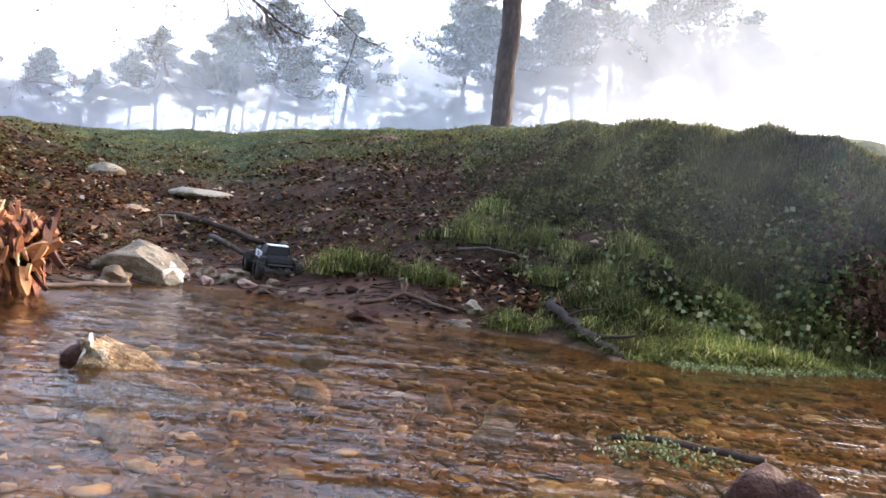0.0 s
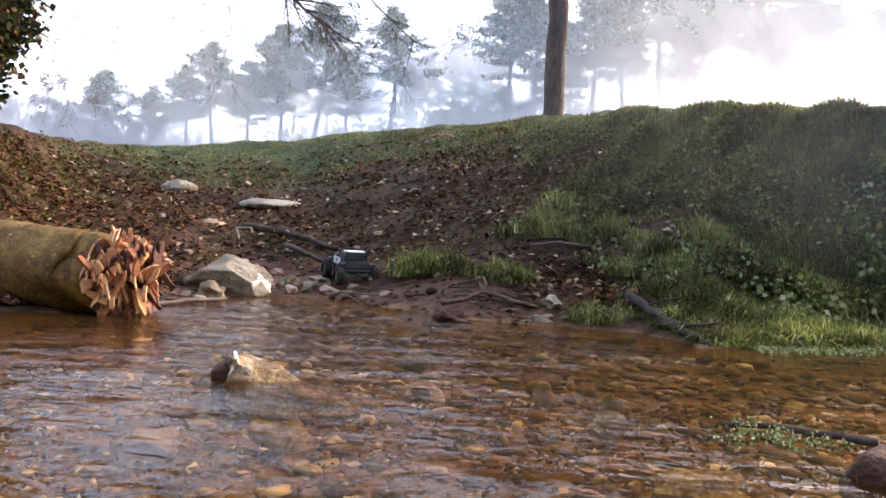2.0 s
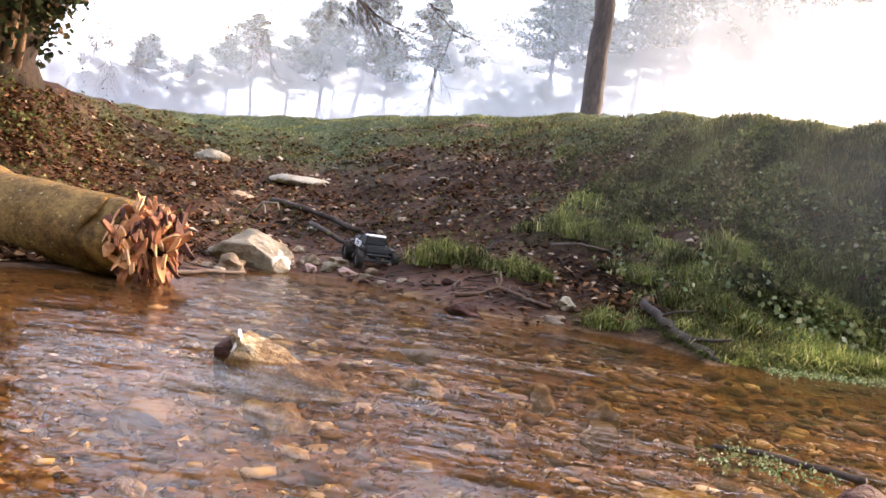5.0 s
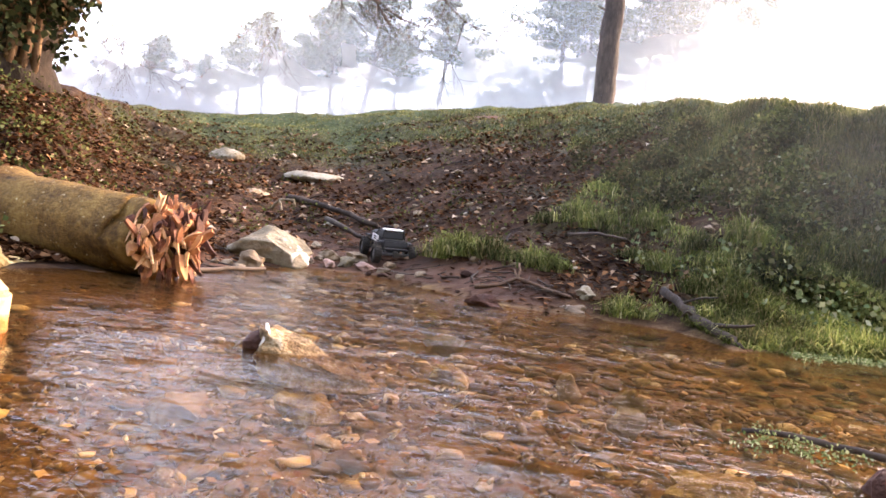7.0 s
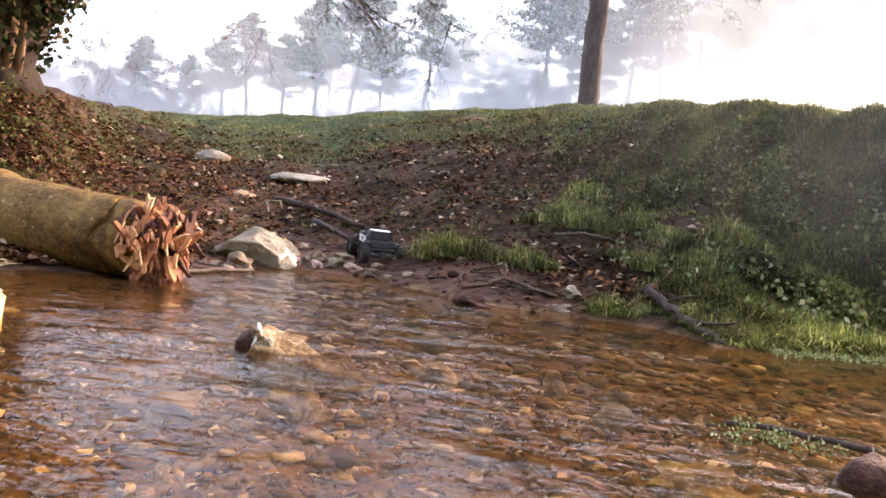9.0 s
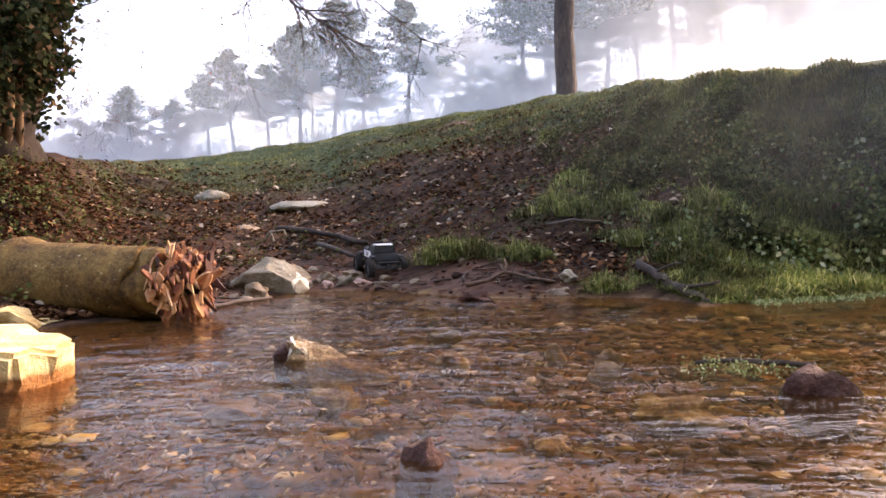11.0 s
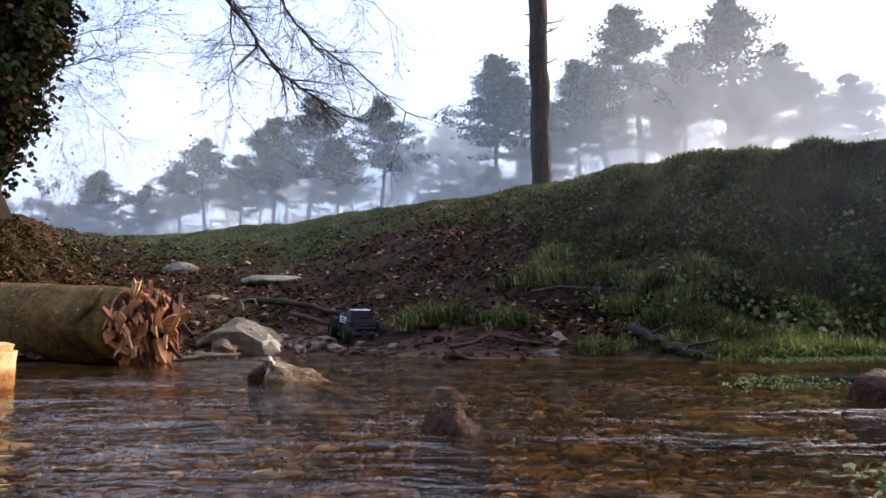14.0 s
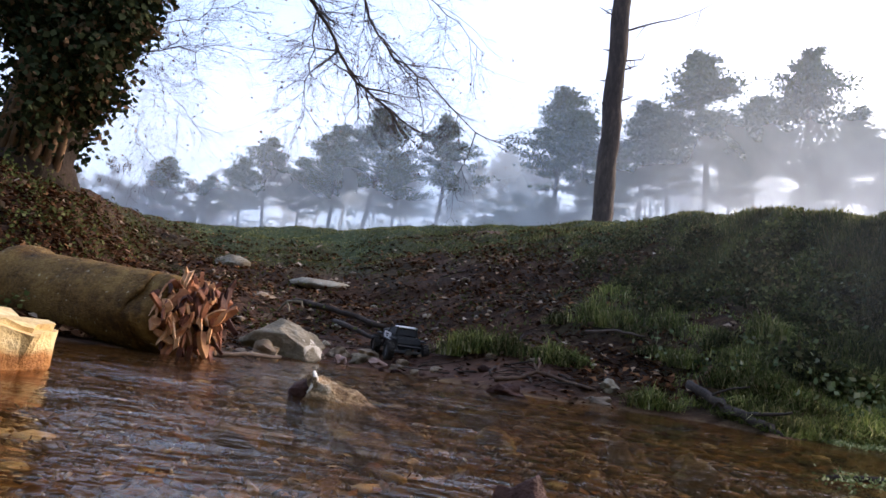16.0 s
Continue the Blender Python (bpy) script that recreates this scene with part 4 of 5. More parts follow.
rb = random.Random(23)
BOUGHS = (([(-4.4, 5.3), (-3.2, 4.6), (-2.54, 3.19), (-2.37, 2.93), (-2.11, 2.58), (-1.95, 2.33), (-1.62, 2.12)], 0.027, 2),
          ([(-2.40, 2.95), (-2.38, 2.61), (-2.40, 2.3), (-2.36, 1.99)], 0.009, 2),
          ([(-3.6, 5.1), (-2.4, 4.2), (-2.05, 3.22), (-1.84, 2.81), (-1.63, 2.57), (-1.31, 2.39), (-0.87, 1.98)], 0.018, 2),
          ([(-1.99, 3.12), (-1.89, 2.81), (-1.68, 2.45)], 0.006, 2),
          ([(-2.4, 4.3), (-1.47, 3.2), (-1.13, 2.91), (-0.89, 2.68)], 0.008, 2),
          ([(-4.5, 2.35), (-3.99, 2.59), (-3.64, 2.78), (-3.2, 2.95)], 0.009, 2),
          ([(-4.5, 2.3), (-4.0, 2.40), (-3.6, 2.52), (-3.22, 2.54)], 0.009, 2),
          ([(-4.5, 2.2), (-4.05, 2.2), (-3.66, 2.03)], 0.006, 2),
          ([(-4.5, 2.9), (-4.0, 3.05), (-3.4, 3.2)], 0.009, 2),
          ([(-4.4, 3.3), (-3.7, 3.6), (-3.1, 3.5)], 0.007, 2), ([(-4.4, 2.6), (-3.8, 2.3), (-3.5, 1.95)], 0.006, 2),
          ([(-4.4, 3.0), (-3.6, 3.35), (-2.9, 3.4)], 0.007, 2), ([(-4.4, 2.2), (-3.9, 1.9), (-3.75, 1.6)], 0.005, 2))
buds = []
for pts_, rad_, dep in BOUGHS:
    bm = bmesh.new()
    twiggy(bm, rb, hang(pts_), rad_, dep + 1, buds)
    part("bare_bough", bm, M_BARK_DARK, ivy_tree)
v, f = leaf_cloud(rb, [(b, 0.03) for b in buds], 900, 0.020)
ob = tagged(new("last_leaves", quick_mesh("last_leaves", v, f, M_LITTER)), "few withered leaves on the twigs")
ob.parent = ivy_tree


# ---- grass, weeds, fallen leaves ----
def sample_bank(r, count, a_lo, a_hi, u_lo, u_hi, near=1.0):
    """Random points of the bank, thicker near the water."""
    a = r.uniform(a_lo, a_hi, count)
    u = u_lo + (u_hi - u_lo) * r.random(count) ** near
    sy, cy = np.interp(a, SHORE_A, SHORE_Y), np.interp(a, FAN, CREST_Y)
    y = sy + u * (cy - sy)
    x = a * (y + 0.25)
    return x, y, u


def blades(r, x, y, z, length, width, flop=0.6, low=0.1):
    """Curved tapering blades rooted at the given points."""
    n = len(x)
    w, lean = r.uniform(0, 2 * np.pi, n), r.uniform(low, 1.0, n) * flop
    ln, wd = length * r.uniform(0.55, 1.35, n), width * r.uniform(0.6, 1.3, n)
    dx, dy = np.cos(w), np.sin(w)
    sx, sy = -dy * wd / 2, dx * wd / 2
    p = np.stack([x, y, z - 0.01], -1)
    side_ = np.stack([sx, sy, np.zeros(n)], -1)
    mid = p + np.stack([dx * ln * lean * 0.35, dy * ln * lean * 0.35, ln * (0.62 - 0.12 * lean)], -1)
    tip = p + np.stack([dx * ln * lean * 1.0, dy * ln * lean * 1.0, ln * (1.0 - 0.62 * lean)], -1)
    v = np.stack([p - side_, p + side_, mid - side_ * 0.8, mid + side_ * 0.8, tip], 1).reshape(-1, 3)
    k = (np.arange(n) * 5)[:, None, None]
    t = (np.array([[0, 1, 3], [0, 3, 2], [2, 3, 4]])[None] + k).reshape(-1, 3)
    return v, t


def heights(x, y):
    i, j = np.clip(np.searchsorted(GX, x) - 1, 0, nx - 2), np.clip(np.searchsorted(GY, y) - 1, 0, ny - 2)
    fx, fy = (x - GX[i]) / (GX[i + 1] - GX[i]), (y - GY[j]) / (GY[j + 1] - GY[j])
    return (GRID[j, i] * (1 - fx) + GRID[j, i + 1] * fx) * (1 - fy) + (GRID[j + 1, i] * (1 - fx) + GRID[j + 1, i + 1] * fx) * fy


def clumped(x, y, scale, seed):
    return np.array([noise.noise(Vector((p * scale, q * scale, seed))) for p, q in zip(x, y)])


nr = np.random.default_rng(4)


def turf_stuff(name, mat, count, a_lo, a_hi, u_lo, u_hi, near, length, width, flop, keep, label, seed, need=0.35):
    x, y, u = sample_bank(nr, count, a_lo, a_hi, u_lo, u_hi, near)
    c = clumped(x, y, 1.6, seed) + 0.5 * clumped(x, y, 5.0, seed + 3)
    turf = cover(x, y, u)[0]
    a = x / (y + 0.25) + 0.08 * clumped(x, y, 1.2, seed + 20)
    ok = (c + nr.uniform(-0.35, 0.35, len(x)) > keep) & (turf > need) & (lerp(a, a_lo, a_lo + 0.22) > nr.random(len(x)))
    x, y, c = x[ok], y[ok], c[ok]
    v, t = blades(nr, x, y, heights(x, y), length * (1 + 0.8 * np.clip(c, 0, 1)), width * (0.6 + y / 12), flop)
    tagged(new(name, quick_mesh(name, v, t, mat)), label, "grass", kind="stuff")


turf_stuff("bank_grass", M_GRASS, 170000, -0.22, 0.80, 0.02, 1.1, 1.15, 0.062, 0.006, 1.4, 0.04, "dark green grass thick over the bank", 2.0)
turf_stuff("dead_grass", M_STRAW, 13000, -0.25, 0.75, 0.10, 1.0, 1.1, 0.085, 0.005, 1.3, 0.22, "bleached dead grass among the green", 15.0, 0.1)
turf_stuff("fresh_grass", M_GRASS_LIGHT, 90000, -0.12, 0.80, 0.02, 0.62, 1.1, 0.075, 0.007, 1.3, 0.10, "fresh light green grass low on the bank", 7.0)
turf_stuff("crest_grass", M_GRASS, 95000, -0.72, 0.75, 0.60, 1.12, 1.0, 0.038, 0.007, 1.4, -0.6, "short grass along the crest of the bank", 5.0, 0.2)
turf_stuff("water_edge_grass", M_GRASS_LIGHT, 120000, 0.12, 0.95, 0.0, 0.46, 1.0, 0.046, 0.007, 1.5, -0.8, "low bright grass at the water's edge", 9.0, 0.0)

# name, material, places, bearings, rise, leaves, leaf size, bareness, spread of a clump, height
for nm, mat, n, a_lo, a_hi, u_lo, u_hi, count, leaf, low, wide, up, lab in (
        ("bank_weeds", M_WEED, 900, 0.08, 0.85, 0.26, 0.95, 26000, 0.026, 0.0, 0.055, 0.045, "nettles and low weeds on the bank"),
        ("broad_leaved_weeds", M_WEED_PALE, 600, 0.0, 0.85, 0.12, 0.80, 2600, 0.026, -0.1, 0.07, 0.045, "broad-leaved weeds with caught light put into their pale colour"),
        ("bank_brambles", M_BRAMBLE, 1500, 0.0, 0.40, 0.30, 0.85, 20000, 0.026, 0.0, 0.05, 0.035, "dark low brambles sprawling over the bank")):
    x, y, u = sample_bank(nr, n, a_lo, a_hi, u_lo, u_hi, 1.1)
    a = x / (y + 0.25) + 0.10 * clumped(x, y, 1.0, 33.0)
    ok = (clumped(x, y, 1.6, 12.0) + 0.6 * clumped(x, y, 4.5, 2.0) > low) & (lerp(a, a_lo, a_lo + 0.18) * lerp(a, a_hi, a_hi - 0.15) > nr.random(len(x)))
    spots = [((p, q, h + up), wide) for p, q, h in zip(x[ok], y[ok], heights(x[ok], y[ok]))]
    v, f = leaf_cloud(random.Random(31), spots, count, leaf, -0.2)
    tagged(new(nm, quick_mesh(nm, v, f, mat)), lab, "weeds", kind="stuff")

x, y, u = sample_bank(nr, 800, -0.85, 0.05, 0.12, 0.95, 1.0)
spots = [((p, q, h + 0.03), 0.05) for p, q, h in zip(x, y, heights(x, y))]
v, f = leaf_cloud(random.Random(35), spots, 5500, 0.022, 0.1)
tagged(new("slope_weeds", quick_mesh("slope_weeds", v, f, M_WEED)), "sparse green weeds among the fallen leaves", "weeds", kind="stuff")

x, y, u = sample_bank(nr, 260, -1.05, -0.56, 0.45, 0.97, 0.8)
spots = [((p, q, h + 0.03), 0.06) for p, q, h in zip(x, y, heights(x, y))]
v, f = leaf_cloud(random.Random(36), spots, 1300, 0.026, 0.0)
tagged(new("mound_weeds", quick_mesh("mound_weeds", v, f, M_WEED)), "green weeds below the ivy tree", "weeds", kind="stuff")

spots = [((nr.normal(1.95, 0.13), nr.normal(3.42, 0.14), 0), 0.045) for _ in range(110)]
spots = [((c[0], c[1], ground_at(c[0], c[1]) + nr.uniform(0.02, 0.22)), s) for c, s in spots]
v, f = leaf_cloud(random.Random(33), spots, 2600, 0.028, -0.6)
tagged(new("dead_bracken", quick_mesh("dead_bracken", v, f, M_BRACKEN)), "patch of dead red-brown bracken on the bank", "bracken", kind="stuff")


def litter(count, a_lo, a_hi, u_lo, u_hi, size, seed):
    r = np.random.default_rng(seed)
    x, y, u = sample_bank(r, count, a_lo, a_hi, u_lo, u_hi, 1.1)
    drift = clumped(x, y, 1.3, seed) + 0.6 * clumped(x, y, 4.0, seed + 5)
    ok = (cover(x, y, u)[0] < r.uniform(0.2, 1.25, count)) & (cover(x, y, u)[1] < r.uniform(0.1, 0.9, count)) & (drift + r.uniform(-0.5, 0.5, count) > -0.12)
    x, y = x[ok], y[ok]
    z = heights(x, y) + 0.008
    n = len(x)
    w, ln = r.uniform(0, 2 * np.pi, n), size * r.uniform(0.4, 1.7, n) * (0.75 + y / 14)
    tilt = r.normal(0, 0.3, (n, 2))
    d = np.stack([np.cos(w), np.sin(w), tilt[:, 0]], -1) * ln[:, None] / 2
    s = np.stack([-np.sin(w), np.cos(w), tilt[:, 1]], -1) * ln[:, None] * 0.30
    p = np.stack([x, y, z + np.abs(tilt[:, 0]) * ln * 0.4], -1)
    curl = np.zeros((n, 3))
    curl[:, 2] = ln * r.uniform(0.0, 0.3, n)
    z = z - 0.004
    v = np.stack([p - d + curl * 0.4, p - s + curl, p + d, p + s + curl], 1).reshape(-1, 3)
    return v, np.arange(n * 4).reshape(-1, 4)


for a_lo, a_hi, u_lo, u_hi, cnt, size, sd in ((-0.8, 0.12, 0.03, 0.85, 26000, 0.034, 3), (-1.0, -0.45, 0.05, 1.02, 16000, 0.034, 4), (-0.15, 0.45, 0.08, 0.9, 7000, 0.030, 5)):
    v, f = litter(cnt, a_lo, a_hi, u_lo, u_hi, size, sd)
    tagged(new("leaf_litter", quick_mesh("leaf_litter", v, f, M_LITTER)), "brown fallen leaves strewn over the slope", "fallen leaves", kind="stuff")
v, f = litter(1500, -0.6, 0.42, 0.08, 0.8, 0.048, 6)
tagged(new("pale_leaves", quick_mesh("pale_leaves", v, f, M_LEAF_PALE)), "pale curled leaves, partly painted glints, scattered over the slope", "fallen leaves", kind="stuff")


M_TUFT = leaf_surface("tussock_blades", [(0.0, (0.026, 0.032, 0.011)), (0.5, (0.070, 0.080, 0.025)), (0.8, (0.14, 0.135, 0.05)), (0.9, (0.22, 0.18, 0.085)), (1.0, (0.32, 0.25, 0.14))], 0.28)


r = np.random.default_rng(44)
x, y, u = sample_bank(r, 900, -0.44, 0.06, -0.004, 0.12, 1.0)
n, z = len(x), heights(x, y) + 0.004
w, ln = r.uniform(0, 2 * np.pi, n), r.uniform(0.015, 0.05, n)
d, q = np.stack([np.cos(w), np.sin(w), r.normal(0, 0.15, n)], -1) * ln[:, None], np.stack([-np.sin(w), np.cos(w), r.normal(0, 0.15, n)], -1) * (ln * r.uniform(0.08, 0.4, n))[:, None]
p = np.stack([x, y, z], -1)
tagged(new("shore_debris", quick_mesh("shore_debris", np.stack([p - d, p - q, p + d, p + q], 1).reshape(-1, 3), np.arange(n * 4).reshape(-1, 4), M_LITTER)), "dark rotted leaves and bark bits on the mud", "fallen leaves", kind="stuff")


def tuft_mesh(seed, count, length, mat):
    r = np.random.default_rng(seed)
    x, y = r.normal(0, 0.075, count), r.normal(0, 0.06, count)
    v, t = blades(r, x, y, np.zeros(count), length * (1 - 2.5 * np.hypot(x, y)).clip(0.5), 0.0075, 1.3, 0.25)
    return quick_mesh("grass_tuft", v, t, mat)


tufts = [tuft_mesh(s, 420, ln, m) for s, ln, m in ((1, 0.25, M_GRASS_LIGHT), (2, 0.20, M_GRASS_LIGHT), (3, 0.24, M_TUFT), (4, 0.17, M_TUFT))]
for k, (x, y, s) in enumerate(((-0.62, 4.25, 1.1), (-0.50, 4.17, 1.2), (-0.37, 4.08, 1.0), (-0.24, 3.96, 0.8), (-0.10, 3.82, 0.9), (-0.00, 3.77, 0.8), (-0.54, 4.35, 0.9), (-0.04, 3.83, 0.7),
                               (0.29, 3.12, 0.65), (0.39, 3.09, 0.6), (0.33, 3.17, 0.7),
                               (-0.04, 4.69, 0.9), (0.15, 4.48, 1.1), (0.25, 4.31, 1.0), (0.36, 4.15, 0.9), (0.43, 3.89, 1.0), (0.54, 3.67, 1.0), (0.49, 3.78, 0.9),
                               (0.66, 3.29, 1.1), (0.72, 3.05, 1.0), (0.83, 2.96, 1.0), (0.74, 2.85, 0.7), (0.95, 2.89, 0.9), (1.11, 2.91, 1.0), (1.07, 2.84, 0.7), (1.28, 2.90, 0.9), (1.29, 2.96, 1.0), (0.88, 2.79, 0.6), (1.08, 2.79, 0.6),
                               (0.94, 3.29, 1.1), (1.13, 3.31, 1.2), (0.73, 3.71, 1.2), (0.91, 3.64, 1.3), (0.59, 4.50, 1.2), (1.58, 3.10, 1.0), (0.65, 2.90, 0.6))):
    ob = new("grass_tuft", tufts[k % 4])
    s *= 0.85 if x < 0.3 else 0.6
    ob.matrix_world = pose(x, y, ground_at(x, y) - 0.01, 0, 0, 47 * k) @ Matrix.Scale(s, 4)
    tagged(ob, "drooping tuft of long green grass on the bank", "grass", "grass tufts")
rt = np.random.default_rng(52)
x, y, u = sample_bank(rt, 420, 0.02, 0.62, 0.10, 0.85, 1.0)
ok = (clumped(x, y, 2.2, 61.0) + rt.uniform(-0.2, 0.2, len(x)) > 0.08) & (cover(x, y, u)[0] > 0.5)
for k, (p, q, rise) in enumerate(zip(x[ok], y[ok], u[ok])):
    ob = new("grass_tuft", tufts[k % 4])
    ob.matrix_world = pose(p, q, ground_at(p, q) - 0.015, 0, 0, 73 * k) @ Matrix.Scale(rt.uniform(0.32, 0.62), 4)
    tagged(ob, "small tuft of grass on the bank", "grass", "grass tufts")


# ---- sticks ----
def stick(name, paths, label, mat=M_TWIG, category="branch"):
    bm = bmesh.new()
    for pts_, r0, r1 in paths:
        n = len(pts_)
        fine = []
        for (p, q) in zip(pts_, pts_[1:]):
            for k in range(4):
                v_ = Vector(p).lerp(Vector(q), k / 4)
                fine.append(v_ + Vector((rng.uniform(-1, 1), rng.uniform(-1, 1), rng.uniform(-1, 1))) * r0 * 0.32)
        fine.append(Vector(pts_[-1]))
        m_ = len(fine)
        tube(bm, fine, [r0 + (r1 - r0) * i / (m_ - 1) for i in range(m_)], 8, lump=0.3)
    ob = new(name, bm_mesh(name, bm, mat))
    return tagged(ob, label, category)


stick("forked_stick", [([(-0.38, 3.39, 0.049), (-0.27, 3.43, 0.067), (-0.18, 3.47, 0.109), (-0.04, 3.35, 0.083), (0.08, 3.23, 0.063)], 0.011, 0.007), ([(-0.18, 3.47, 0.109), (-0.17, 3.50, 0.151), (-0.18, 3.54, 0.177)], 0.007, 0.004), ([(-0.18, 3.47, 0.109), (-0.20, 3.53, 0.149)], 0.008, 0.004)], "forked driftwood stick at the water's edge", M_DRIFT)
stick("bank_branch", [([(0.49, 3.27, 0.139), (0.54, 3.04, 0.089), (0.57, 2.83, 0.051), (0.62, 2.65, 0.029), (0.65, 2.57, -0.004)], 0.022, 0.010), ([(0.57, 2.83, 0.051), (0.64, 2.66, 0.070), (0.70, 2.64, 0.084)], 0.009, 0.004), ([(0.55, 2.93, 0.068), (0.52, 2.92, 0.086), (0.50, 2.93, 0.057)], 0.007, 0.003), ([(0.52, 3.10, 0.097), (0.58, 2.96, 0.145), (0.62, 2.87, 0.157)], 0.006, 0.003)], "dark broken branch sliding into the water", M_BARK_DARK)
stick("muddy_branch", [([(-2.42, 6.33, 0.461), (-2.13, 6.15, 0.425), (-1.76, 5.78, 0.370), (-1.34, 5.36, 0.288)], 0.032, 0.018)], "dark muddy branch on the slope", M_BARK_DARK)
stick("muddy_branch", [([(-1.83, 5.65, 0.297), (-1.44, 5.00, 0.222), (-1.16, 4.69, 0.157)], 0.022, 0.012)], "dark muddy branch on the slope", M_BARK_DARK)
stick("curled_root", [([(-2.37, 5.79, 0.335), (-2.29, 5.75, 0.417), (-2.16, 5.72, 0.429), (-2.14, 5.72, 0.370)], 0.012, 0.008), ([(-2.29, 5.75, 0.417), (-2.24, 5.69, 0.328)], 0.01, 0.006)], "pale curled root sticking out of the slope", M_STONE_PALE, "root")
stick("drift_stick", [([(-1.59, 2.87, 0.010), (-1.49, 3.07, 0.020), (-1.40, 3.30, 0.020)], 0.012, 0.008)], "stick floating at the foot of the log")
stick("bank_stick", [([(0.07, 4.02, 0.362), (0.22, 3.92, 0.379), (0.37, 3.89, 0.366)], 0.010, 0.006)], "dark dead stick in the grass")
stick("stream_twig", [([(0.29, 1.29, 0.002), (0.36, 1.25, 0.014), (0.42, 1.19, 0.018), (0.48, 1.14, 0.020)], 0.0045, 0.007)], "black twig caught on the round stone", M_BARK_DARK)
stick("mud_twig", [([(-0.91, 3.98, 0.036), (-0.78, 3.86, 0.040), (-0.68, 3.82, 0.055)], 0.006, 0.004)], "thin twig on the wet mud")

rw = random.Random(77)
bm = bmesh.new()
for _ in range(260):
    x, y, u = sample_bank(nr, 1, -0.62, 0.05, 0.02, 0.6, 1.4)
    x, y, w, ln = float(x[0]), float(y[0]), rw.uniform(0, math.pi), rw.uniform(0.06, 0.30)
    bend, pts_ = rw.uniform(-0.3, 0.3), []
    for k in range(4):
        p, q = x + math.cos(w + bend * k) * ln * k / 3, y + math.sin(w + bend * k) * ln * k / 3
        pts_.append((p, q, float(ground_at(p, q)) + 0.008 + rw.uniform(0, 0.012)))
    rad = rw.uniform(0.0025, 0.007)
    tube(bm, pts_, [rad, rad * 0.9, rad * 0.8, rad * 0.5], 5)
tagged(new("slope_twigs", bm_mesh("slope_twigs", bm, M_BARK_DARK)), "dark dead twigs scattered over the muddy slope", "twigs", kind="stuff")

# ---- cress in the stream ----
for k, (x, y, n, s) in enumerate(((0.33, 1.17, 260, 0.05), (0.38, 1.19, 150, 0.045), (0.075, 0.30, 110, 0.02), (0.115, 0.32, 90, 0.02))):
    rc = random.Random(60 + k)
    v, f = leaf_cloud(rc, [((rc.gauss(0, s), rc.gauss(0, s), 0.008), 0.006) for _ in range(40)], n, 0.0058 if k < 2 else 0.0055, 0.2)
    ob = new("water_cress", quick_mesh("water_cress", v, f, M_CRESS))
    ob.location = (x, y, 0.004)
    tagged(ob, "bright green cress floating in the shallows", "water plant", kind="stuff")


# strip of small pale green flecks on the water at the right shore
x, y = nr.uniform(0.78, 2.2, 900), nr.normal(0, 0.05, 900)
y = np.interp(x / 2.95, SHORE_A, SHORE_Y) - 0.04 + y - 0.03 * np.abs(nr.normal(0, 1, 900))
v, f = leaf_cloud(random.Random(66), [((p, q, 0.006), 0.004) for p, q in zip(x, y)], 6000, 0.008, 0.0)
tagged(new("shore_green_flecks", quick_mesh("shore_green_flecks", v, f, M_CRESS)), "pale green flecks on the water along the shore", "water plant", kind="stuff")


# ---- pebbles of the stream bed ----
def pebble_mesh(seed):
    bm = bmesh.new()
    bmesh.ops.create_icosphere(bm, subdivisions=2, radius=0.5)
    for v_ in bm.verts:
        v_.co *= 1 + 0.7 * noise.noise(v_.co * 2.2 + Vector((seed * 5.1, 0, 0))) + 0.25 * noise.noise(v_.co * 6 + Vector((seed * 2.3, 0, 0)))
        v_.co.z *= 0.3
    return bm_mesh("stream_pebble", bm, M_PEBBLE)


pebbles = [pebble_mesh(s) for s in range(10)]
rp = random.Random(71)
for k in range(300):
    y = 0.15 + 2.3 * rp.random() ** 1.3
    x = rp.uniform(-0.62, 0.62) * (y + 0.45) - 0.05
    s = (0.022 + 0.058 * rp.random() ** 2.4) * (0.75 + 0.3 * y)
    ob = new("stream_pebble", pebbles[k % 10])
    ob.matrix_world = pose(x, y, -0.088 + s * rp.uniform(-0.08, 0.06), rp.uniform(-18, 18), rp.uniform(-18, 18), rp.uniform(0, 360)) @ Matrix.Diagonal((s, s * rp.uniform(0.4, 1), s * rp.uniform(0.7, 1.1), 1))
    tagged(ob, "brown water-worn pebble on the stream bed", "pebble", "stream pebbles")


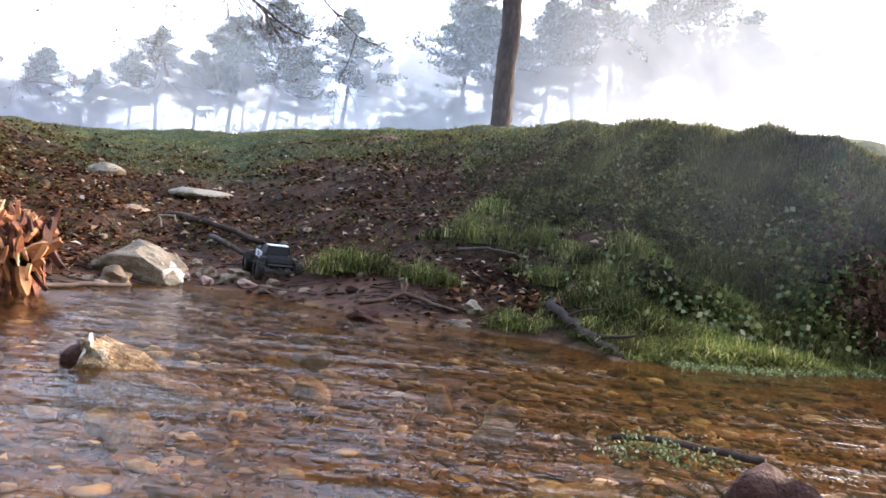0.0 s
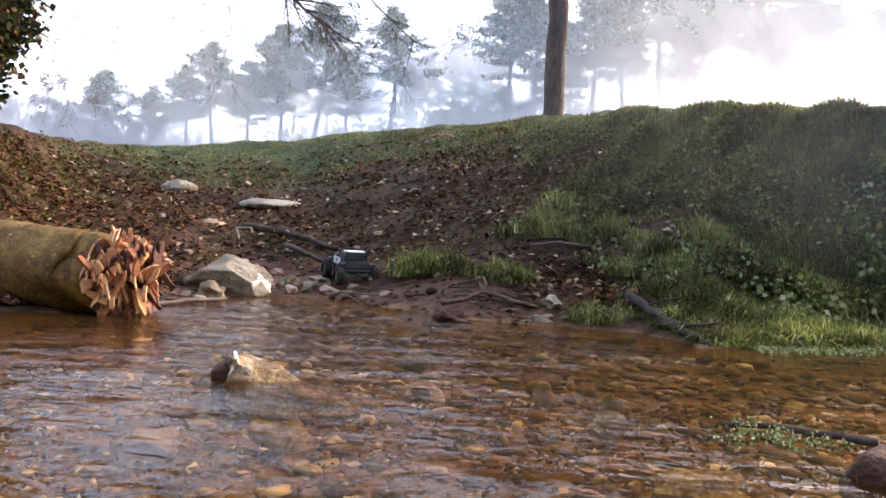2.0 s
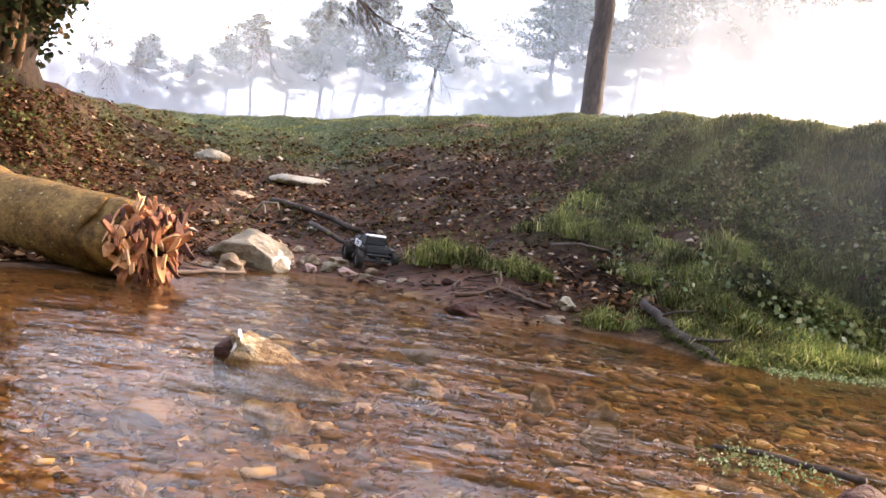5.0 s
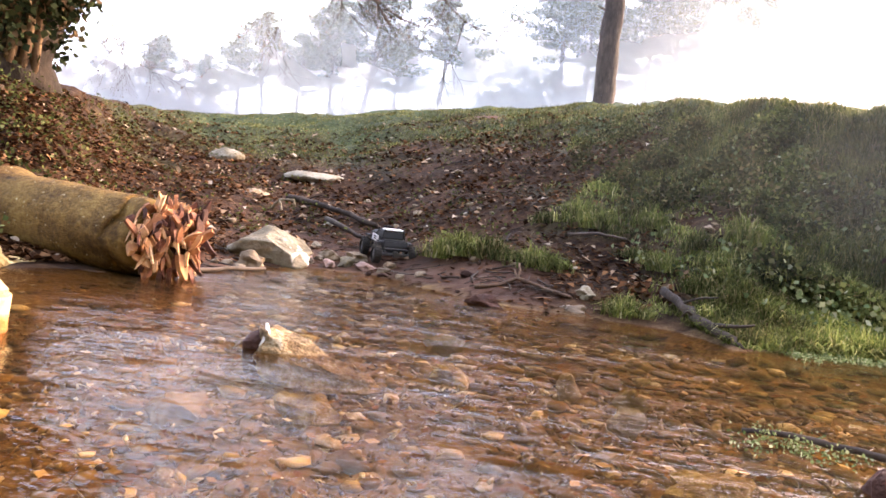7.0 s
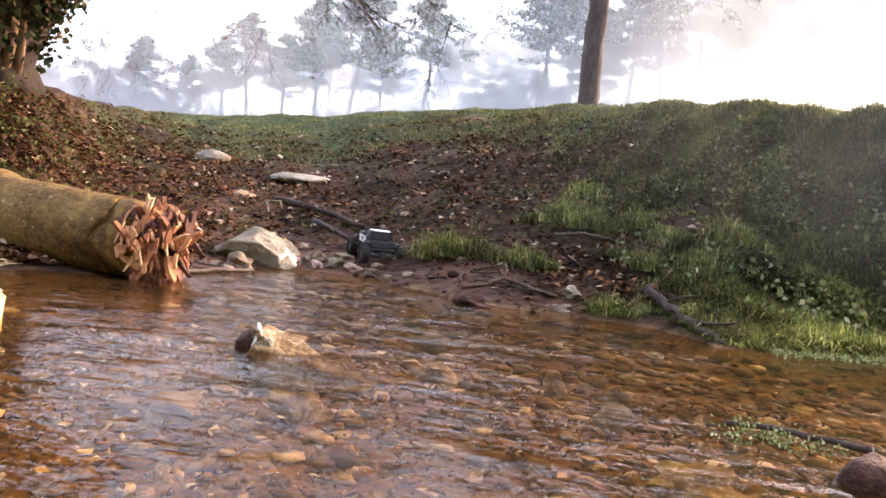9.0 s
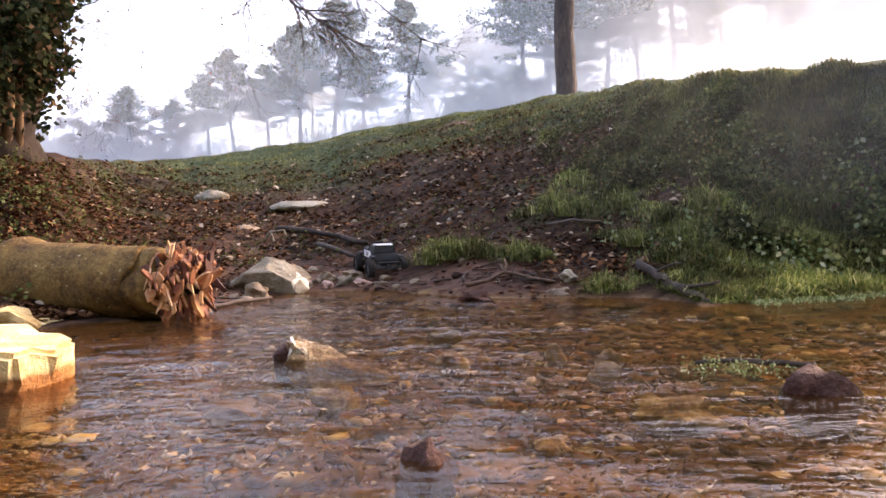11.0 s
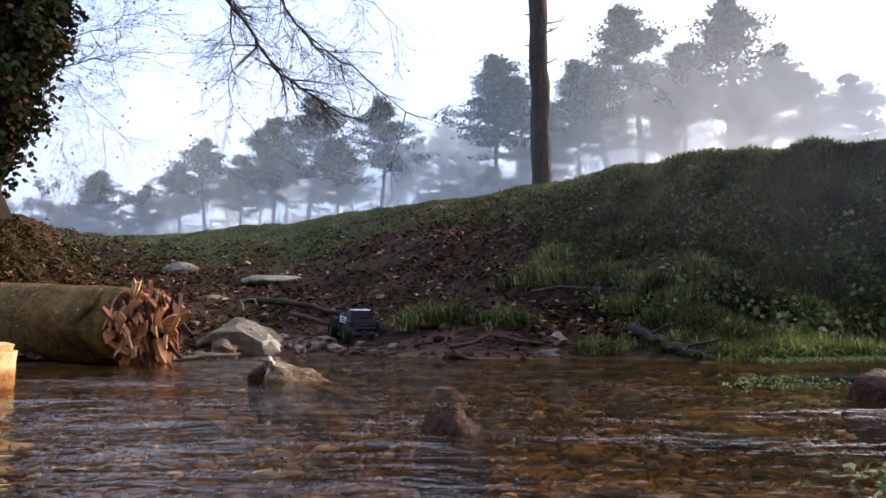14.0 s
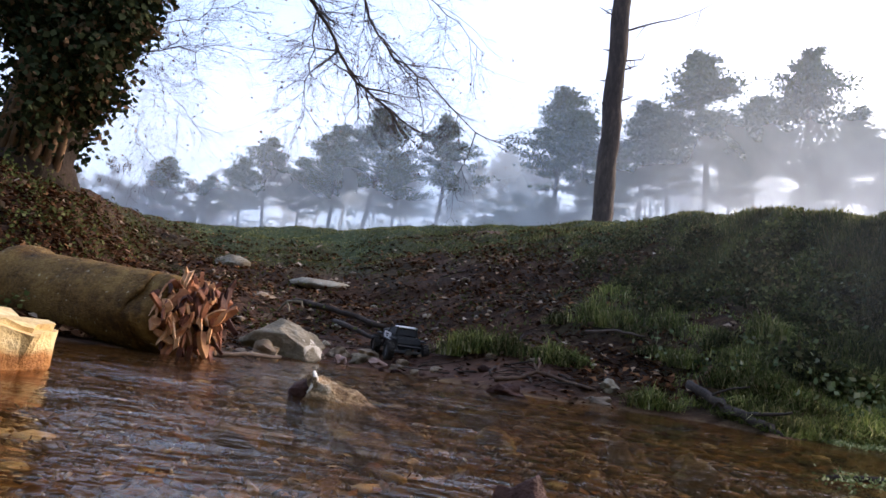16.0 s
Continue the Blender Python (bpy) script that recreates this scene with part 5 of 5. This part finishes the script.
def gravel(count, seed):
    r = np.random.default_rng(seed)
    t = (1 + 5 ** 0.5) / 2
    base = np.array([(-1, t, 0), (1, t, 0), (-1, -t, 0), (1, -t, 0), (0, -1, t), (0, 1, t), (0, -1, -t), (0, 1, -t), (t, 0, -1), (t, 0, 1), (-t, 0, -1), (-t, 0, 1)]) / 3.8
    ico = np.array([(0, 11, 5), (0, 5, 1), (0, 1, 7), (0, 7, 10), (0, 10, 11), (1, 5, 9), (5, 11, 4), (11, 10, 2), (10, 7, 6), (7, 1, 8), (3, 9, 4), (3, 4, 2), (3, 2, 6), (3, 6, 8), (3, 8, 9), (4, 9, 5), (2, 4, 11), (6, 2, 10), (8, 6, 7), (9, 8, 1)])
    y = -0.6 + 4.9 * r.random(count) ** 1.3
    x = r.normal(-0.1, 1.25, count)
    s = (0.009 + 0.05 * r.random(count) ** 3.2) * (0.8 + 0.3 * np.maximum(y, 0))
    wet = heights(x, y) < -0.03
    x, y, s = x[wet], y[wet], s[wet]
    count = len(x)
    w = r.uniform(0, 2 * np.pi, count)
    v = base[None] * (1 + r.uniform(-0.42, 0.42, (count, 12, 1)))
    v = v * np.stack([s, s * r.uniform(0.35, 1, count), s * r.uniform(0.12, 0.42, count)], -1)[:, None]
    c, q = np.cos(w)[:, None], np.sin(w)[:, None]
    v = np.stack([v[..., 0] * c - v[..., 1] * q, v[..., 0] * q + v[..., 1] * c, v[..., 2]], -1)
    v += np.stack([x, y, heights(x, y) + s * 0.12], -1)[:, None]
    return v.reshape(-1, 3), (ico[None] + (np.arange(count) * 12)[:, None, None]).reshape(-1, 3)


v, f = gravel(17000, 8)
me = quick_mesh("stream_gravel", v, f, M_GRAVEL)
me.shade_smooth()
tagged(new("stream_gravel", me), "brown gravel covering the stream bed", "gravel", kind="stuff")

def chips(count, seed):
    """Fine broken shale and shell bits, thickest where the water is shallow and near."""
    r = np.random.default_rng(seed)
    base = np.array([(1, 0, 0), (-1, 0, 0), (0, 1, 0), (0, -1, 0), (0, 0, 1), (0, 0, -1)]) * 0.5
    oct_ = np.array([(0, 2, 4), (2, 1, 4), (1, 3, 4), (3, 0, 4), (2, 0, 5), (1, 2, 5), (3, 1, 5), (0, 3, 5)])
    y = -0.3 + 2.1 * r.random(count) ** 1.2
    x = r.uniform(-0.85, 0.85, count) * (y + 0.65)
    s = (0.006 + 0.016 * r.random(count) ** 2) * (0.8 + 0.3 * np.maximum(y, 0))
    w, tx = r.uniform(0, 2 * np.pi, count), r.normal(0, 0.5, (count, 2))
    v = base[None] * (1 + r.uniform(-0.4, 0.4, (count, 6, 1)))
    v = v * np.stack([s, s * r.uniform(0.35, 0.9, count), s * 0.4], -1)[:, None]
    v[..., 2] += v[..., 0] * tx[:, :1] + v[..., 1] * tx[:, 1:]
    c, q = np.cos(w)[:, None], np.sin(w)[:, None]
    v = np.stack([v[..., 0] * c - v[..., 1] * q, v[..., 0] * q + v[..., 1] * c, v[..., 2]], -1)
    v += np.stack([x, y, heights(x, y) + r.uniform(0.0, 0.02, count)], -1)[:, None]
    return v.reshape(-1, 3), (oct_[None] + (np.arange(count) * 6)[:, None, None]).reshape(-1, 3)


v, f = chips(14000, 18)
tagged(new("stream_chips", quick_mesh("stream_chips", v, f, M_GRAVEL)), "fine broken stone and leaf bits on the stream bed", "gravel", kind="stuff")


def sunk_leaves(count, seed):
    r = np.random.default_rng(seed)
    y = -0.2 + 3.6 * r.random(count) ** 1.4
    x = r.uniform(-0.9, 0.9, count) * (y + 0.7)
    ok = heights(x, y) < -0.04
    x, y = x[ok], y[ok]
    n = len(x)
    w, ln = r.uniform(0, 2 * np.pi, n), r.uniform(0.012, 0.036, n) * (0.8 + 0.2 * y)
    p = np.stack([x, y, heights(x, y) + r.uniform(0.008, 0.03, n)], -1)
    d = np.stack([np.cos(w), np.sin(w), r.normal(0, 0.15, n)], -1) * ln[:, None] / 2
    q = np.stack([-np.sin(w), np.cos(w), r.normal(0, 0.15, n)], -1) * ln[:, None] * 0.28
    return np.stack([p - d, p - q, p + d, p + q], 1).reshape(-1, 3), np.arange(n * 4).reshape(-1, 4)


v, f = sunk_leaves(2600, 12)
tagged(new("sunken_leaves", quick_mesh("sunken_leaves", v, f, M_SUNK)), "red-brown and pale leaves lying under the water", "fallen leaves", kind="stuff")

# ---- stones strewn over the slope ----
slope_meshes = [rock_mesh("slope_stone", 80 + s, (1.0, 0.8, 0.6), M_STONE_PALE if s == 0 else M_STONE_TAN if s < 3 else M_STONE_WET, cuts=6, detail=2) for s in range(6)]
for k in range(120):
    x, y, u = sample_bank(nr, 1, -0.62, -0.04, 0.0, 0.6, 1.6)
    s = nr.uniform(0.03, 0.10)
    ob = new("slope_stone", slope_meshes[k % 6])
    ob.matrix_world = pose(x[0], y[0], ground_at(x[0], y[0]) - s * 0.2, 0, 0, nr.uniform(0, 360)) @ Matrix.Scale(s, 4)
    tagged(ob, "small muddy stone lying on the slope", "stone", "slope stones")


# ---- radio-controlled truck ----
M_BLACK = surface("black_plastic", [(0.3, (0.006, 0.006, 0.006)), (0.6, (0.014, 0.013, 0.013)), (0.8, (0.04, 0.03, 0.025))], 30, 0.55, 0.1, 0.001)
M_TYRE = surface("muddy_rubber", [(0.3, (0.012, 0.011, 0.01)), (0.6, (0.03, 0.025, 0.02)), (0.8, (0.10, 0.065, 0.04))], 40, 0.85, 0.4, 0.002)
M_WHITE = surface("white_shell", [(0.3, (0.55, 0.53, 0.52)), (0.6, (0.78, 0.77, 0.76)), (0.8, (0.84, 0.84, 0.83))], 20, 0.35, 0.05, 0.001)
M_STEEL = surface("dull_steel", [(0.3, (0.05, 0.05, 0.05)), (0.7, (0.14, 0.14, 0.14))], 30, 0.45, 0.1, 0.001)


def box(bm, size, at=(0, 0, 0), taper=1.0, bevel=0.004):
    r_ = bmesh.ops.create_cube(bm, size=1.0)
    vs = r_["verts"]
    for v_ in vs:
        k = taper if v_.co.z > 0 else 1.0
        v_.co = Vector((v_.co.x * size[0] * k + at[0], v_.co.y * size[1] * k + at[1], v_.co.z * size[2] + at[2]))
    if bevel:
        es = list({e for v_ in vs for e in v_.link_edges})
        bmesh.ops.bevel(bm, geom=es, offset=bevel, segments=2, affect="EDGES")
    return bm


def wheel_bm(radius, width, knobs=18):
    bm = bmesh.new()
    prof = [(-0.5, 0.62), (-0.5, 0.86), (-0.38, 0.97), (0, 1.0), (0.38, 0.97), (0.5, 0.86), (0.5, 0.62)]
    rings = []
    for k in range(30):
        w = 2 * math.pi * k / 30
        rings.append([bm.verts.new((p * width, math.cos(w) * q * radius, math.sin(w) * q * radius)) for p, q in prof])
    for k in range(30):
        a, b = rings[k], rings[(k + 1) % 30]
        for i in range(len(prof) - 1):
            bm.faces.new((a[i], b[i], b[i + 1], a[i + 1]))
    for k in range(knobs):
        w = 2 * math.pi * k / knobs
        for sx in (-0.25, 0.25):
            c = w + (0.12 if sx > 0 else 0)
            n = len(bm.verts)
            box(bm, (width * 0.42, radius * 0.16, radius * 0.10), (0, 0, 0), 0.85, 0)
            bm.verts.ensure_lookup_table()
            m_ = Matrix.Rotation(c, 4, "X") @ Matrix.Translation((sx * width, 0, radius * 1.0))
            for v_ in bm.verts[n:]:
                v_.co = m_ @ v_.co
    return bm


def rim_bm(radius, width):
    bm = bmesh.new()
    tube(bm, [(-0.3 * width, 0, 0), (0.3 * width, 0, 0)], [radius * 0.62, radius * 0.62], 20)
    for k in range(6):
        w = 2 * math.pi * k / 6
        n = len(bm.verts)
        box(bm, (width * 0.75, radius * 0.14, radius * 0.42), (0, 0, radius * 0.3), 0.8, 0)
        bm.verts.ensure_lookup_table()
        for v_ in bm.verts[n:]:
            v_.co = Matrix.Rotation(w, 4, "X") @ v_.co
    return bm


def rc_truck(x, y, z, rz, rx):
    car = thing("toy_truck", x, y, z, "black and white radio-controlled rock crawler on the mud", "toy car", rz=rz, rx=rx)
    part("chassis", box(bmesh.new(), (0.085, 0.30, 0.035), (0, 0, 0.085), 0.9), M_BLACK, car)
    hull = box(bmesh.new(), (0.165, 0.36, 0.045), (0, 0, 0.125), 0.92, 0.008)
    part("body", hull, M_BLACK, car)
    part("hood", box(bmesh.new(), (0.15, 0.12, 0.022), (0, 0.12, 0.156), 0.9, 0.006), M_BLACK, car)
    part("hood_panel", box(bmesh.new(), (0.09, 0.10, 0.004), (0, 0.12, 0.170), 0.95, 0.001), M_BLACK, car)
    part("cabin", box(bmesh.new(), (0.15, 0.16, 0.05), (0, -0.035, 0.172), 0.82, 0.008), M_BLACK, car)
    roof = part("roof", box(bmesh.new(), (0.128, 0.06, 0.008), (0, -0.075, 0.203), 0.96, 0.002), M_WHITE, car, "white roof panel")
    part("roof_rack", box(bmesh.new(), (0.07, 0.012, 0.012), (0, 0.036, 0.208), 1, 0.002), M_BLACK, roof)
    for s in (-1, 1):
        door = part("side_panel", box(bmesh.new(), (0.004, 0.15, 0.042), (s * 0.083, 0.02, 0.135), 0.96, 0.001), M_WHITE, car, "white side panel with dark lettering bars")
        for k in range(2):
            part("lettering_bar", box(bmesh.new(), (0.002, 0.055 - 0.015 * k, 0.008), (s * 0.0862, 0.02, 0.143 - 0.014 * k), 1, 0), M_BLACK, door)
        for yy in (-0.115, 0.045):
            bm = bmesh.new()
            tube(bm, [(s * 0.072, yy, 0.145), (s * 0.06, yy * 0.85 - 0.01, 0.205)], [0.005, 0.005], 8)
            part("cage_post", bm, M_BLACK, car)
        bm = bmesh.new()
        box(bm, (0.03, 0.09, 0.012), (s * 0.095, 0.145, 0.132), 0.9, 0.004)
        part("fender", bm, M_BLACK, car)
        bm = bmesh.new()
        box(bm, (0.03, 0.09, 0.012), (s * 0.095, -0.145, 0.132), 0.9, 0.004)
        part("fender", bm, M_BLACK, car)
        bm = bmesh.new()
        tube(bm, [(s * 0.05, 0.187, 0.13), (s * 0.05, 0.197, 0.13)], [0.014, 0.014], 14)
        part("headlight", bm, M_STEEL, car, "dull round headlight")
    for yy in (0.195, -0.195):
        bm = bmesh.new()
        tube(bm, [(-0.075, yy, 0.095), (0.075, yy, 0.095)], [0.008, 0.008], 10)
        part("bumper", bm, M_BLACK, car)
    for yy in (0.155, -0.155):
        bm = bmesh.new()
        tube(bm, [(-0.10, yy, 0.058), (0.10, yy, 0.058)], [0.010, 0.010], 10)
        box(bm, (0.035, 0.04, 0.036), (0.01, yy, 0.06), 0.9, 0.004)
        part("axle", bm, M_STEEL, car, "dull metal axle")
        for s in (-1, 1):
            wheel = part("wheel", rim_bm(0.058, 0.046), M_STEEL, car, "dull metal rim and knobbly tyre", smooth=False)
            wheel.location = (s * 0.112, yy, 0.058)
            part("tyre", wheel_bm(0.058, 0.046), M_TYRE, wheel)
            bm = bmesh.new()
            tube(bm, [(s * 0.06, yy, 0.062), (s * 0.07, yy * 0.72, 0.135)], [0.009, 0.009], 10)
            part("shock_absorber", bm, M_STEEL, car)
    return car


TX, TY = -1.05, 4.45
rc_truck(TX, TY, ground_at(TX, TY) - 0.004, 28, 6)


# ---- bushes in the mist ----
def misty_bush(seed, x, y, wide, high, mat, label):
    bush = thing("misty_bush", x, y, ground_at(x, y) - 0.2, label, "bush", "misty bushes")
    rk = random.Random(seed)
    bm = bmesh.new()
    for _ in range(7):
        tube(bm, limb_path((0, 0, 0), (rk.uniform(-0.6, 0.6), rk.uniform(-0.6, 0.6), 1), high * rk.uniform(0.6, 0.95), 0.0, rk, 5), [0.09, 0.07, 0.055, 0.04, 0.03, 0.015], 5)
    part("stems", bm, M_BARK_FAR, bush)
    lumps = []
    for _ in range(int(12 * wide)):
        px, py = rk.gauss(0, 0.42) * wide, rk.gauss(0, 0.4) * wide
        dome = max(1 - (px * px + py * py) / (1.5 * wide * wide), 0.15)
        lumps.append(((px, py, high * dome * rk.uniform(0.2, 0.97)), 0.30))
    v, f = leaf_cloud(rk, lumps, int(900 * wide * max(1, high / 4)), 0.16, -0.2)
    ob = new("foliage", quick_mesh("foliage", v, f, mat))
    ob.parent = bush


# sideways place at 60 m, distance, half width, height
for k, (x60, dist, wide, high, mat) in enumerate(((-10.5, 54, 1.8, 2.4, M_NEEDLE), (13.0, 50, 3.0, 1.5, M_NEEDLE), (21.0, 50, 3.0, 1.5, M_NEEDLE), (-18.0, 62, 2.6, 2.2, M_NEEDLE), (-14.0, 60, 2.4, 2.6, M_SHRUB),
                                                  (10.5, 50, 3.0, 1.6, M_NEEDLE), (-24.0, 60, 2.4, 2.4, M_SHRUB), (-29.0, 60, 2.6, 3.0, M_SHRUB))):
    misty_bush(90 + k, x60 * dist / 60, dist, wide, high, mat, "pale bush half lost in the mist")
# sideways place and height of the top at 60 m: the wooded knoll beside the crest pine, then the russet scrub below the ivy tree
for k, (x60, top, dist, wide, mat) in enumerate(((-5.6, 12.6, 56, 2.4, M_NEEDLE), (-4.0, 14.2, 58, 2.6, M_NEEDLE), (-2.0, 14.9, 56, 3.0, M_NEEDLE), (0.4, 15.2, 58, 3.2, M_NEEDLE), (2.6, 15.3, 56, 3.2, M_NEEDLE), (5.0, 15.3, 58, 3.0, M_NEEDLE),
                                                 (-43.0, 13.6, 58, 2.6, M_SHRUB), (-40.2, 15.2, 60, 2.8, M_SHRUB), (-37.6, 13.2, 56, 2.6, M_SHRUB), (-35.9, 15.3, 60, 2.6, M_SHRUB), (-33.2, 13.8, 58, 2.4, M_SHRUB), (-31.2, 12.6, 60, 2.4, M_SHRUB))):
    x, y = x60 * dist / 60, dist
    misty_bush(140 + k, x, y, wide, top * dist / 60 - ground_at(x, y) + 0.3, mat, "pale scrub on a low knoll in the mist" if mat == M_NEEDLE else "russet leaning scrub in the mist")


# ---- far woods behind the pines ----
rw, lumps = random.Random(77), []
for k in range(620):
    a = rw.uniform(-1.0, 0.9)
    y = rw.uniform(96, 112)
    x = a * (y + 0.25)
    top = 0.25 + (float(np.interp(a, FAN, (np.array(CREST_Z) - 0.25) / (np.array(CREST_Y) + 0.25))) + 0.010 + 0.10 * float(lerp(a, -0.02, 0.35)) + 0.014 * noise.noise(Vector((a * 9, 0, 4)))) * (y + 0.25)
    lumps.append(((x, y, ground_at(x, y) + (top - ground_at(x, y)) * rw.uniform(0.3, 1.0)), 1.1))
v, f = leaf_cloud(rw, lumps, 40000, 0.55, -0.2)
tagged(new("far_woods", quick_mesh("far_woods", v, f, M_NEEDLE)), "dim woods lost in the mist beyond the pines", "woods", kind="stuff")


# ---- mist over the meadow, and a pale veil added before the bank ----
def mist_surface():
    """Thin mist: lets most light pass, scatters the rest; thickness comes from the sheet, broken up by soft drifts."""
    m, nt, bs = blank("mist_droplets")
    bs.inputs["Base Color"].default_value = (0.86, 0.89, 0.93, 1)
    bs.inputs["Roughness"].default_value = 1.0
    bs.inputs["Specular IOR Level"].default_value = 0.0
    scatter = nt.nodes.new("ShaderNodeBsdfTranslucent")
    scatter.inputs[0].default_value = (0.80, 0.88, 0.98, 1)
    glow = nt.nodes.new("ShaderNodeMixShader")
    glow.inputs[0].default_value = 0.6
    nt.links.new(bs.outputs[0], glow.inputs[1])
    nt.links.new(scatter.outputs[0], glow.inputs[2])
    clear = nt.nodes.new("ShaderNodeBsdfTransparent")
    thick = nt.nodes.new("ShaderNodeAttribute")
    thick.attribute_name = "thickness"
    at = nt.nodes.new("ShaderNodeTexCoord").outputs["Generated"]
    drift = noise_node(nt, at, 5.0, 4, 0.55, (1.0, 1.0, 2.2))
    drift = math_node(nt, "ADD", math_node(nt, "MULTIPLY", drift, 0.8), 0.6)
    mx = nt.nodes.new("ShaderNodeMixShader")
    nt.links.new(math_node(nt, "MULTIPLY", thick.outputs["Fac"], drift, clamp=True), mx.inputs[0])
    nt.links.new(clear.outputs[0], mx.inputs[1])
    nt.links.new(glow.outputs[0], mx.inputs[2])
    nt.links.new(mx.outputs[0], nt.nodes["Material Output"].inputs[0])
    return m


M_MIST = mist_surface()
CREST_RISE = (np.array(CREST_Z) - 0.25) / (np.array(CREST_Y) + 0.25)


def mist_bank(far, top, density, a_lo, a_hi, label):
    """A drifting sheet of mist, bowed in plan. far: distance at each bearing; density: by bearing and rise over the crest."""
    a, h = np.linspace(a_lo, a_hi, 70), np.linspace(0, 1, 60)
    A, Hh = np.meshgrid(a, h)
    Y = far(A) + 0.02 * far(A) * np.sin(A * 9 + Hh * 2)
    X = A * (Y + 0.25)
    low = heights(X.ravel(), Y.ravel()).reshape(X.shape) - 0.3
    Z = low + Hh * (top * (Y + 0.25) - low)
    rise = (Z - 0.25) / (Y + 0.25) - np.interp(A, FAN, CREST_RISE)
    k = np.arange(len(a) - 1)[None, :] + (np.arange(len(h) - 1) * len(a))[:, None]
    me = quick_mesh("mist", np.stack([X, Y, Z], -1).reshape(-1, 3), np.stack([k, k + 1, k + len(a) + 1, k + len(a)], -1).reshape(-1, 4), M_MIST)
    me.attributes.new("thickness", "FLOAT", "POINT").data.foreach_set("value", np.clip(density(A, rise), 0, 0.95).ravel().astype(np.float32))
    me.shade_smooth()
    tagged(new("mist", me), label, "mist", kind="stuff")


def front_mist(a, e):
    return (0.22 + (0.20 + 0.16 * lerp(a, 0.0, 0.3)) * np.exp(-np.maximum(e, 0) / 0.05) + 0.06 * lerp(a, 0.0, 0.4) + 0.26 * lerp(a, 0.34, 0.7)) * lerp(e, 0.50, 0.12) ** 1.5


def back_mist(a, e):
    return (0.36 + 0.16 * np.exp(-np.maximum(e, 0) / 0.08)) * lerp(e, 0.40, 0.16) ** 1.5


# Sheet added to brighten the right bank; stands in for lens glare and haze.
def bank_glare_veil(a, e):
    return (0.012 * lerp(a, -0.1, 0.1) + 0.05 * lerp(a, 0.2, 0.6)) * lerp(e, 0.16, 0.02) * lerp(e, -0.26, -0.12)


mist_bank(lambda a: 33 + 0 * a, 0.85, front_mist, -1.1, 1.1, "white morning mist drifting before the pines")
mist_bank(lambda a: 68 + 0 * a, 0.65, back_mist, -1.1, 1.1, "white morning mist drifting among the far pines")
mist_bank(lambda a: np.interp(a, SHORE_A, SHORE_Y) + 0.5 + 0 * a, 0.42, bank_glare_veil, -0.3, 0.9, "faint pale sheet added before the bank for glare and haze")
